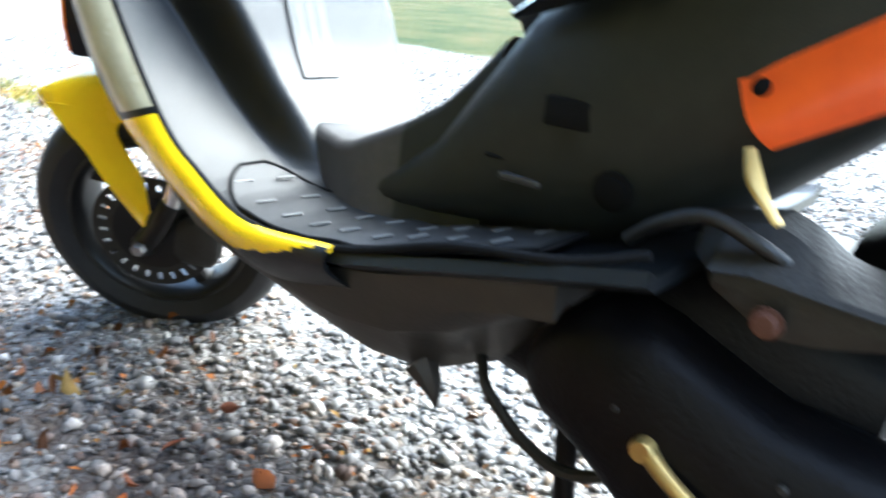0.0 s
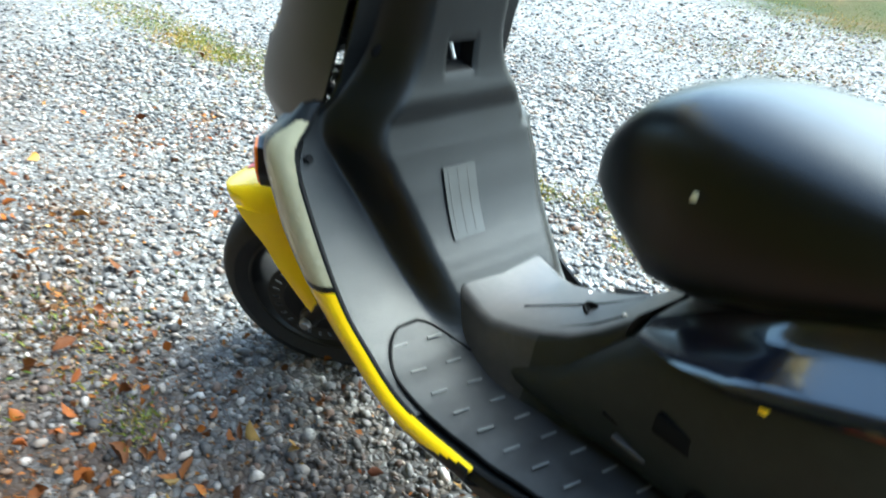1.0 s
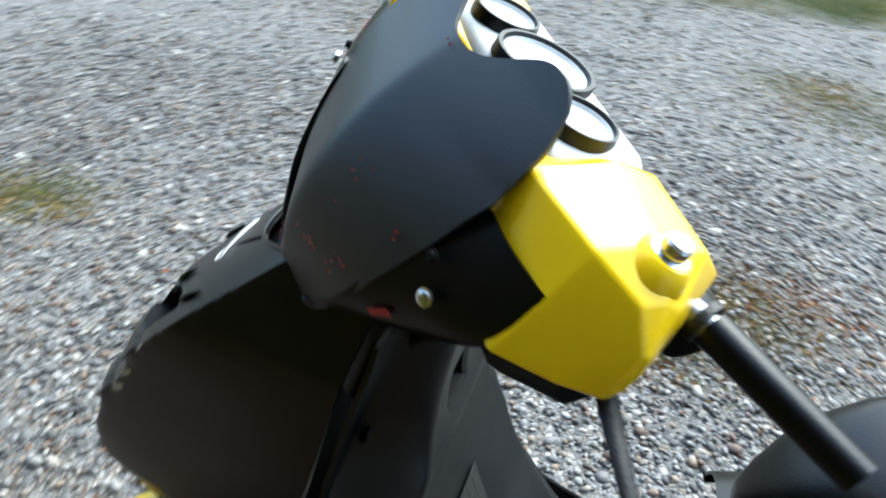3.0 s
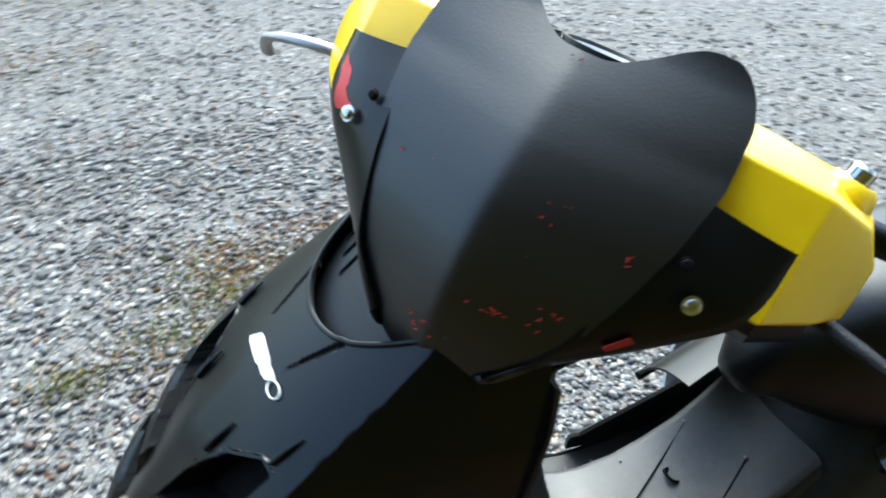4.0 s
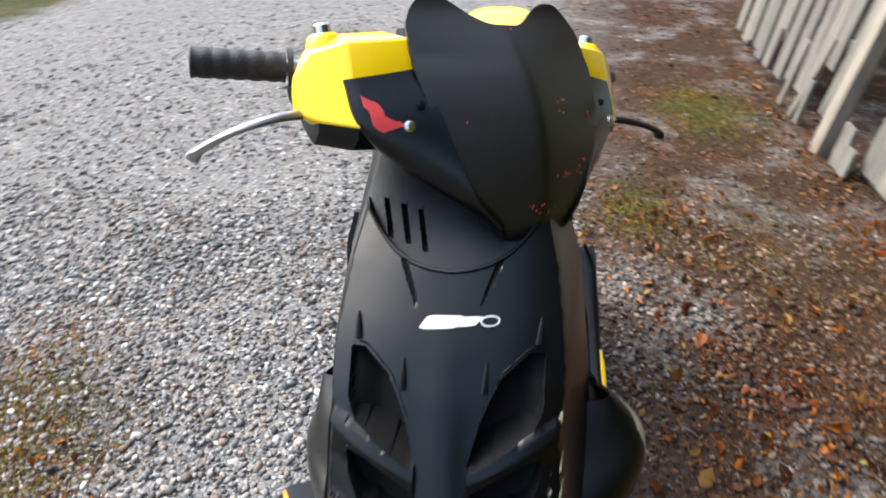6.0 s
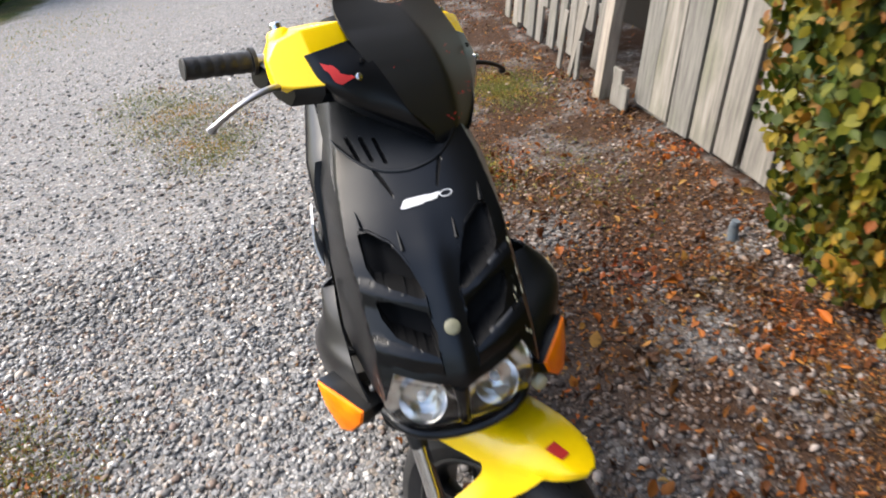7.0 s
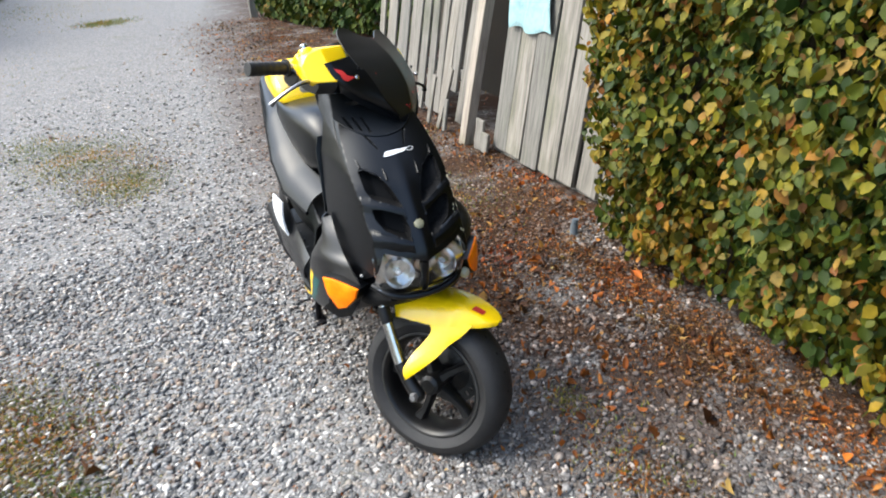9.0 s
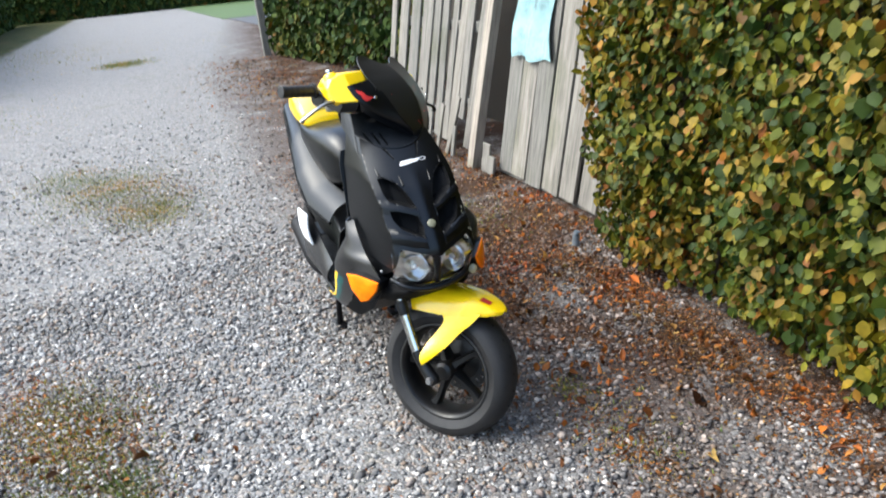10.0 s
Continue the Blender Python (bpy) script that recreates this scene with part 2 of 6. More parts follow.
M_VINYL = surface("black_vinyl", (0.0008, 0.0011, 0.0016), (0.0018, 0.0025, 0.0034), 0.31, grain=200, bump=0.15, bump_scale=500, spread=0.05, spec=0.4)
M_RUBBER = surface("tyre_rubber", (0.0045, 0.0045, 0.005), (0.020, 0.018, 0.017), 0.66, grain=60, patch=10, bump=0.4)
M_GRIP = surface("grip_rubber", (0.003, 0.003, 0.0034), (0.009, 0.009, 0.009), 0.55, bump=0.4)
M_CHROME = surface("chrome", (0.78, 0.78, 0.78), (0.5, 0.48, 0.45), 0.18, metal=1.0, grain=50, patch=18, bump=0.02)
M_STEEL = surface("grey_alloy", (0.40, 0.40, 0.41), (0.24, 0.23, 0.22), 0.38, metal=0.9, grain=60, bump=0.15)
M_RIM = surface("black_alloy", (0.0035, 0.0036, 0.004), (0.011, 0.0105, 0.010), 0.36, grain=50, bump=0.1, spec=0.35)
M_ENGINE = surface("oily_engine_black", (0.0018, 0.0018, 0.0028), (0.006, 0.0055, 0.006), 0.45, grain=30, patch=12, bump=0.5, spec=0.16)
M_CAST = surface("grimy_cast_alloy", (0.030, 0.029, 0.027), (0.010, 0.0092, 0.008), 0.6, metal=0.3, grain=30, patch=12, bump=0.5)
M_BRASS = surface("brassy_plated_steel", (0.50, 0.36, 0.12), (0.28, 0.19, 0.08), 0.4, metal=0.8, bump=0.2)
M_RUST = surface("rusty_iron", (0.09, 0.03, 0.014), (0.05, 0.022, 0.012), 0.8, grain=40, bump=0.5)
M_AMBER = surface("amber_lens", (0.95, 0.17, 0.0), (1.0, 0.27, 0.0), 0.35, grain=30, patch=30, bump=0.25, bump_scale=260, coat=0.0, spec=0.2)
M_RED = surface("red_paint_patch", (0.50, 0.025, 0.022), (0.32, 0.016, 0.013), 0.4, bump=0.05)
M_TEAL = surface("teal_vinyl_stripe", (0.01, 0.085, 0.08), (0.01, 0.05, 0.05), 0.35, bump=0.03)
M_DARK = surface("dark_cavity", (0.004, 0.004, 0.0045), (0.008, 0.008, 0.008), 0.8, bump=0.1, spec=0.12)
M_DIAL = surface("silver_dial_face", (0.72, 0.74, 0.76), (0.55, 0.57, 0.6), 0.3, bump=0.03)
M_LENS = clear("clear_lens", (0.97, 0.98, 0.98))
M_BADGE = surface("worn_gilt_badge", (0.16, 0.155, 0.095), (0.10, 0.10, 0.07), 0.45, metal=0.0, bump=0.1)
M_LABEL = surface("grey_sticker", (0.020, 0.021, 0.021), (0.013, 0.0135, 0.0135), 0.4, bump=0.02)
M_SCUFF = surface("scuffed_rubber", (0.10, 0.10, 0.098), (0.20, 0.20, 0.19), 0.6, bump=0.2)
M_WOOD = woody("weathered_fence_boards", (0.215, 0.205, 0.180), (0.075, 0.070, 0.060))
M_STICK = woody("pale_fence_post_wood", (0.30, 0.275, 0.235), (0.13, 0.11, 0.09))
M_SHEET = surface("pale_turquoise_sheeting", (0.27, 0.44, 0.45), (0.05, 0.075, 0.08), 0.45, grain=9, patch=4.5, bump=0.2)
M_BLUE = surface("faded_blue_stub", (0.07, 0.10, 0.13), (0.09, 0.09, 0.08), 0.7, bump=0.3)
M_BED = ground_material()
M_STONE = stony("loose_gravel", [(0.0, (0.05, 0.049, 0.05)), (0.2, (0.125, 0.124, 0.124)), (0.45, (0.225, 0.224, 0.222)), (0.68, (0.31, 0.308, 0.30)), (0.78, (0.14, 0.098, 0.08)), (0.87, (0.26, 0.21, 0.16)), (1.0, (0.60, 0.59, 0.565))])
M_LEAF = leafy("hornbeam_leaves", [(0.0, (0.014, 0.030, 0.003)), (0.25, (0.032, 0.052, 0.004)), (0.5, (0.072, 0.084, 0.005)), (0.80, (0.145, 0.125, 0.008)), (0.90, (0.175, 0.105, 0.015)), (0.96, (0.12, 0.044, 0.009)), (1.0, (0.25, 0.17, 0.05))], 0.6, 0.15)
M_FARLEAF = leafy("distant_hedge_leaves", [(0.0, (0.012, 0.028, 0.006)), (0.5, (0.030, 0.055, 0.009)), (0.85, (0.058, 0.08, 0.013)), (1.0, (0.09, 0.062, 0.016))], 0.8, 0.1)
M_FALLEN = leafy("fallen_leaves", [(0.0, (0.035, 0.014, 0.007)), (0.4, (0.10, 0.034, 0.009)), (0.72, (0.22, 0.068, 0.012)), (0.90, (0.28, 0.10, 0.018)), (1.0, (0.26, 0.17, 0.06))], 0.6, 0.1)
M_CRUMB = leafy("crumbled_leaf_litter", [(0.0, (0.020, 0.011, 0.006)), (0.35, (0.055, 0.026, 0.011)), (0.62, (0.115, 0.050, 0.016)), (0.85, (0.20, 0.075, 0.017)), (1.0, (0.24, 0.165, 0.075))], 0.8, 0.05)
M_GRASS = leafy("moss_and_grass", [(0.0, (0.06, 0.10, 0.014)), (0.4, (0.13, 0.155, 0.026)), (0.7, (0.23, 0.19, 0.06)), (1.0, (0.30, 0.21, 0.09))], 0.7, 0.15)
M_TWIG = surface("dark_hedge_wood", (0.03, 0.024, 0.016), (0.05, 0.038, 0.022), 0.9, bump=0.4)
M_LAWN = surface("mown_lawn", (0.030, 0.060, 0.008), (0.055, 0.085, 0.012), 0.9, grain=40, patch=2, bump=0.6)


# ---------- mesh helpers ----------
def mesh_of(name, bm, material, crease=38):
    for f in bm.faces:
        f.smooth = True
    for e in bm.edges:
        if len(e.link_faces) == 2 and e.calc_face_angle(0) > radians(crease):
            e.smooth = False
    me = bpy.data.meshes.new(name)
    bm.to_mesh(me)
    bm.free()
    for one in material if isinstance(material, (list, tuple)) else [material]:
        me.materials.append(one)
    return me


def part(name, bm, material, parent, label="", m=None, crease=38):
    if m is not None:
        bm.transform(m)
    ob = new(name, mesh_of(name, bm, material, crease))
    ob.parent = parent
    if label:
        ob["label"] = label
    return ob


def loft(rings, cap=True, closed=True):
    bm = bmesh.new()
    rows = [[bm.verts.new(p) for p in ring] for ring in rings]
    n = len(rows[0])
    for a, b in zip(rows, rows[1:]):
        for i in range(n if closed else n - 1):
            j = (i + 1) % n
            bm.faces.new((a[i], a[j], b[j], b[i]))
    if cap and closed:
        bm.faces.new(list(reversed(rows[0])))
        bm.faces.new(rows[-1])
    bmesh.ops.recalc_face_normals(bm, faces=bm.faces)
    return bm


def catmull(points, steps=6):
    p = [Vector(q) for q in points]
    p = [p[0] * 2 - p[1], *p, p[-1] * 2 - p[-2]]
    out = []
    for a, b, c, d in zip(p, p[1:], p[2:], p[3:]):
        for k in range(steps):
            s = k / steps
            out.append(0.5 * (2 * b + (c - a) * s + (2 * a - 5 * b + 4 * c - d) * s * s + (3 * b - a - 3 * c + d) * s ** 3))
    return [*out, p[-2]]


def tube(points, radius, n=10, steps=6, flat=1.0):
    """A round bar along a smooth line; radius may be a list."""
    line = catmull(points, steps) if steps > 1 else [Vector(q) for q in points]
    rings = []
    up = Vector((0.13, 0.2, 0.97))
    for i, q in enumerate(line):
        d = (line[min(i + 1, len(line) - 1)] - line[max(i - 1, 0)]).normalized()
        s = d.cross(up)
        s = s.normalized() if s.length > 1e-3 else d.cross(Vector((1, 0, 0))).normalized()
        u = s.cross(d)
        if isinstance(radius, (list, tuple)):
            f = i / (len(line) - 1) * (len(radius) - 1)
            k = min(int(f), len(radius) - 2)
            r = radius[k] + (radius[k + 1] - radius[k]) * (f - k)
        else:
            r = radius
        rings.append([q + (s * math.cos(a) + u * math.sin(a) * flat) * r for a in (2 * math.pi * j / n for j in range(n))])
    return loft(rings)


def turned(profile, n=32, axis="y"):
    """A body of revolution from (radius, height) pairs; the axis is y or z."""
    rings = []
    for r, h in profile:
        ring = []
        for j in range(n):
            a = 2 * math.pi * j / n
            c, s = r * math.cos(a), r * math.sin(a)
            ring.append((c, h, s) if axis == "y" else (c, s, h))
        rings.append(ring)
    bm = loft(rings, cap=False)
    return bm


def block(x0, x1, y0, y1, z0, z1, bevel=0.004, seg=2):
    bm = bmesh.new()
    bmesh.ops.create_cube(bm, size=1)
    for v in bm.verts:
        v.co = Vector((x0 if v.co.x < 0 else x1, y0 if v.co.y < 0 else y1, z0 if v.co.z < 0 else z1))
    if bevel:
        bmesh.ops.bevel(bm, geom=bm.edges[:], offset=bevel, segments=seg, affect="EDGES", profile=0.5)
    return bm


def plate(outline, thick, frame_m, bevel=0.003):
    """A slab from an outline in its own plane, placed by a matrix."""
    bm = bmesh.new()
    a = [bm.verts.new((u, v, 0)) for u, v in outline]
    f = bm.faces.new(a)
    up = bmesh.ops.extrude_face_region(bm, geom=[f])
    for v in (g for g in up["geom"] if isinstance(g, bmesh.types.BMVert)):
        v.co.z += thick
    bmesh.ops.recalc_face_normals(bm, faces=bm.faces)
    if bevel:
        bmesh.ops.bevel(bm, geom=bm.edges[:], offset=bevel, segments=2, affect="EDGES", profile=0.5)
    bm.transform(frame_m)
    return bm


def sheet(fn, nu, nv, thick=0.004, keep=None):
    """A shell from a function of u and v in 0..1; thick is laid behind it."""
    pts = [[Vector(fn(i / nu, j / nv)) for j in range(nv + 1)] for i in range(nu + 1)]
    bm = bmesh.new()
    front = [[bm.verts.new(p) for p in row] for row in pts]
    bm.verts.index_update()
    nor = [[None] * (nv + 1) for _ in range(nu + 1)]
    for i in range(nu + 1):
        for j in range(nv + 1):
            du = pts[min(i + 1, nu)][j] - pts[max(i - 1, 0)][j]
            dv = pts[i][min(j + 1, nv)] - pts[i][max(j - 1, 0)]
            w = du.cross(dv)
            nor[i][j] = w.normalized() if w.length > 1e-9 else Vector((0, 0, 1))
    back = [[bm.verts.new(pts[i][j] - nor[i][j] * thick) for j in range(nv + 1)] for i in range(nu + 1)]
    used = set()
    for i in range(nu):
        for j in range(nv):
            if keep is None or keep((i + 0.5) / nu, (j + 0.5) / nv):
                used.add((i, j))
                bm.faces.new((front[i][j], front[i + 1][j], front[i + 1][j + 1], front[i][j + 1]))
                bm.faces.new((back[i][j], back[i][j + 1], back[i + 1][j + 1], back[i + 1][j]))
    for i, j in used:
        for di, dj, a, b in ((-1, 0, (i, j + 1), (i, j)), (1, 0, (i + 1, j), (i + 1, j + 1)), (0, -1, (i, j), (i + 1, j)), (0, 1, (i + 1, j + 1), (i, j + 1))):
            if (i + di, j + dj) not in used:
                bm.faces.new((front[a[0]][a[1]], back[a[0]][a[1]], back[b[0]][b[1]], front[b[0]][b[1]]))
    bmesh.ops.delete(bm, geom=[v for v in bm.verts if not v.link_faces], context="VERTS")
    bmesh.ops.recalc_face_normals(bm, faces=bm.faces)
    return bm


def lerp(table, x):
    """Piecewise smooth value from (x, value) pairs in rising order of x."""
    return float(np.interp(x, [a for a, _ in table], [b for _, b in table]))


def soft(a, b, x):
    s = min(1.0, max(0.0, (x - a) / (b - a)))
    return s * s * (3 - 2 * s)


def inside(poly, y, z):
    hit = False
    for (ay, az), (by, bz) in zip(poly, [*poly[1:], poly[0]]):
        if (az > z) != (bz > z) and y < (by - ay) * (z - az) / (bz - az) + ay:
            hit = not hit
    return hit


def bolt(r, h, sides=6):
    """A screw head standing along z."""
    bm = turned([(0.0005, 0), (r * 1.35, 0), (r * 1.35, h * 0.25), (r, h * 0.3), (r, h * 0.85), (r * 0.8, h), (0.0005, h)], 12, "z")
    return bm


def facing(place, normal, spin=0.0):
    """A matrix whose z axis points along a normal."""
    q = Vector(normal).normalized().to_track_quat("Z", "Y")
    return Matrix.Translation(place) @ q.to_matrix().to_4x4() @ Matrix.Rotation(spin, 4, "Z")


# ---------- the scooter: x ahead, y to its left, z up, the front axle over the origin ----------
scooter = new("scooter")
scooter.matrix_world = pose(0, 0, 0, 1.46, 0, 0)
tagged(scooter, "black and yellow motor scooter with scuffed fairings, bars turned aside", "scooter")
STEER = pose(0.0, 0.034, 0.217, -11.16, -10.74, 39.67)
BARS = STEER @ Matrix.Translation((0, 0.016, 0))

NOSE = [(0.50, 0.02), (0.555, 0.06), (0.58, 0.088), (0.62, 0.105), (0.68, 0.106), (0.72, 0.09), (0.757, 0.066), (0.80, 0.038), (0.85, 0.003), (0.90, -0.05), (0.95, -0.11), (1.0, -0.17), (1.06, -0.235)]
WIDE = [(0.50, 0.12), (0.56, 0.145), (0.64, 0.175), (0.76, 0.168), (0.90, 0.152), (1.0, 0.12), (1.06, 0.105)]
REAR = [(0.50, -0.02), (0.56, -0.09), (0.64, -0.18), (0.76, -0.22), (0.90, -0.25), (1.0, -0.28), (1.06, -0.31)]


def eased(line, z, d=0.012):
    """The line's value, with its corners rounded off."""
    return (lerp(line, z - d) + lerp(line, z - d / 2) + lerp(line, z) + lerp(line, z + d / 2) + lerp(line, z + d)) / 5


CREST = [(0.50, 0.09), (0.56, 0.108), (0.64, 0.128), (0.72, 0.126), (0.80, 0.126), (0.88, 0.129), (0.95, 0.119), (1.0, 0.104), (1.06, 0.088)]


def skin_x(y, z):
    """The fairing's front face: a gently bowed middle, a crest, and flanks falling back to the leg shield."""
    c, w, s, k = eased(NOSE, z), lerp(WIDE, z), eased(REAR, z), lerp(CREST, z)
    a = min(abs(y), w)
    brow = c - 0.030 * (a / k) ** 2.4
    if a <= k:
        return brow
    fall = (a - k) / (w - k)
    return c - 0.030 + (s - c + 0.030) * (0.55 * fall + 0.45 * fall ** 2)


UPPER_VENT = [(0.108, 0.886), (0.091, 0.888), (0.062, 0.872), (0.050, 0.856), (0.040, 0.838), (0.027, 0.801), (0.036, 0.800), (0.063, 0.812), (0.097, 0.826), (0.107, 0.845)]
LOWER_VENT = [(0.106, 0.804), (0.083, 0.802), (0.053, 0.790), (0.032, 0.781), (0.024, 0.750), (0.030, 0.721), (0.056, 0.734), (0.087, 0.751), (0.103, 0.778)]
GROOVE = [(0.060, 0.958), (0.053, 0.960), (0.034, 0.925), (0.038, 0.923)]


def snap(y, z, outlines, reach):
    """Draw a place that lies near an outline onto it; also says whether it lies inside or on it."""
    best, spot = reach, None
    for line in outlines:
        for (a, b), (c, d) in zip(line, [*line[1:], line[0]]):
            k = min(1.0, max(0.0, ((y - a) * (c - a) + (z - b) * (d - b)) / ((c - a) ** 2 + (d - b) ** 2)))
            py, pz = a + (c - a) * k, b + (d - b) * k
            r = math.hypot(py - y, pz - z)
            if r < best:
                best, spot = r, (py, pz)
    if spot:
        return *spot, "edge"
    return y, z, "in" if any(inside(line, y, z) for line in outlines) else "out"


def front_fairing():
    def fn(u, v):
        a = abs(2 * u - 1)
        lo = lerp([(0, 0.664), (0.62, 0.702), (0.78, 0.63), (1, 0.555)], a)
        hi = eased([(0, 0.950), (0.3, 0.954), (0.5, 0.962), (0.8, 0.985), (0.95, 0.998), (1, 0.998)], a, 0.14)
        z = lo + (hi - lo) * v
        y = (2 * u - 1) * lerp(WIDE, z)
        side = 1 if y >= 0 else -1
        ay, z, where = snap(abs(y), z, (UPPER_VENT, LOWER_VENT), 0.0019)
        ay, z, slit = snap(ay, z, (GROOVE,), 0.0013) if where == "out" else (ay, z, "out")
        y = ay * side
        x = skin_x(y, z) - (0.045 * (1 - 0.6 * soft(0.07, 0.105, ay)) if where == "in" else 0.004 if slit == "in" else 0.0)
        # each vent's lower lip stands a little proud
        if where != "in":
            for low in (0.800, 0.722):
                reach = z - low - 0.30 * (ay - 0.03)
                if -0.03 < reach < 0.004 and 0.028 < ay < 0.125:
                    x += 0.009 * (1 - abs(reach + 0.008) / 0.025) if abs(reach + 0.008) < 0.025 else 0
        # the spine down the middle and the swelling round the vents
        x += 0.006 * math.exp(-(y / 0.022) ** 2) * soft(0.95, 0.8, z) if z < 0.95 else 0.0
        return x, y, z

    bm = sheet(fn, 140, 104, 0.004)
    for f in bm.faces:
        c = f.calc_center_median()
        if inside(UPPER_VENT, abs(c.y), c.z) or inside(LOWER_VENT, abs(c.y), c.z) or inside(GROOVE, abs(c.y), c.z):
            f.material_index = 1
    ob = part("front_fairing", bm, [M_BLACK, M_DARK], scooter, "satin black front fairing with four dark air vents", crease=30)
    rim = [fn(k / 40, 1.0) for k in range(41)]
    part("collar", tube([(x + 0.001, y, z) for x, y, z in rim], 0.0024, 8, 1), M_BLACK, ob, "rolled upper edge")
    # raised fins at the vents' upper tips
    for s in (1, -1):
        for y, z, h in ((0.100, 0.893, 0.02), (0.044, 0.862, 0.024)):
            p = Vector((skin_x(y, z) + 0.002, y * s, z))
            q = Vector((skin_x(y * 1.02, z + h) + 0.003, y * 1.03 * s, z + h))
            part("fin", tube([p, (p + q) / 2 + Vector((0.002, 0, 0)), q], [0.004, 0.003, 0.001], 6, 3), M_BLACK, ob)
    # pale chips knocked out of the paint beside the vents
    rng = random.Random(12)
    for _ in range(16):
        z = rng.uniform(0.70, 0.88)
        y, w, h = 0.121 + rng.gauss(0, 0.006), rng.uniform(0.0008, 0.002), rng.uniform(0.002, 0.007)

        def chip(u, v, y=y, z=z, w=w, h=h):
            yy, zz = y + w * (2 * u - 1) * math.sin(math.pi * (0.15 + 0.7 * v)) + 0.3 * h * (v - 0.5), z + h * (2 * v - 1)
            return skin_x(yy, zz) + 0.0012, yy, zz
        part("chip", sheet(chip, 3, 4, 0.0008), M_LABEL if rng.random() < 0.4 else M_CREAM, ob, "pale paint chip")
    badge = turned([(0.0005, 0.004), (0.009, 0.004), (0.0125, 0.002), (0.013, -0.002)], 24, "z")
    part("badge", badge, M_BADGE, ob, "round worn gilt badge", facing((skin_x(0, 0.757) + 0.008, 0, 0.757), (0.75, 0, 0.65)))
    # pale maker's mark as a plain slanted bar with a thin tail
    def mark(u, v):
        y = -0.027 + 0.062 * u
        z = 0.9135 + 0.002 * u + (v - 0.5) * lerp([(0, 0.008), (0.1, 0.0102), (0.6, 0.0094), (0.66, 0.007), (0.85, 0.0075), (1, 0.006)], u)
        return skin_x(y, z) + 0.003, y + 0.008 * (v - 0.5), z
    part("mark", sheet(mark, 24, 3, 0.0012), M_WHITE, ob, "white slanted maker's mark")
    loop = [(0.037 + 0.010 + 0.010 * math.cos(a), 0.9150 + 0.0036 * math.sin(a)) for a in (2 * math.pi * k / 12 for k in range(13))]
    part("mark_loop", tube([(skin_x(y, z) + 0.003, y, z) for y, z in loop], 0.0009, 6, 2), M_WHITE, ob)
    for s in (1, -1):
        part("screw", bolt(0.004, 0.004), M_STEEL, ob, "", facing((skin_x(0.14, 0.60) - 0.004, 0.148 * s, 0.607), (0.6, 0.7 * s, 0.1)))
    # the whole fairing sits a little askew
    ob.location.y = 0.008


def neck_cover():
    slots = [[(-0.083, 0.997), (-0.075, 0.997), (-0.064, 0.966), (-0.071, 0.966)], [(-0.060, 0.995), (-0.052, 0.995), (-0.042, 0.963), (-0.049, 0.963)], [(-0.038, 0.992), (-0.031, 0.992), (-0.021, 0.958), (-0.028, 0.958)]]

    def slot_at(y, z):
        return any(inside(p, y, z) for p in slots)

    def fn(u, v):
        y = (2 * u - 1) * 0.118
        z = 0.925 + 0.125 * v
        y, z, where = snap(y, z, slots, 0.0011)
        return skin_x(y, z) - 0.020 - (0.012 if where == "in" else 0), y, z

    bm = sheet(fn, 110, 60, 0.004)
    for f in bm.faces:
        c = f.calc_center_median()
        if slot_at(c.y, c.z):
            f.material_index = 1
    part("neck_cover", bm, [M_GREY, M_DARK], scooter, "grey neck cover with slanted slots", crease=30)


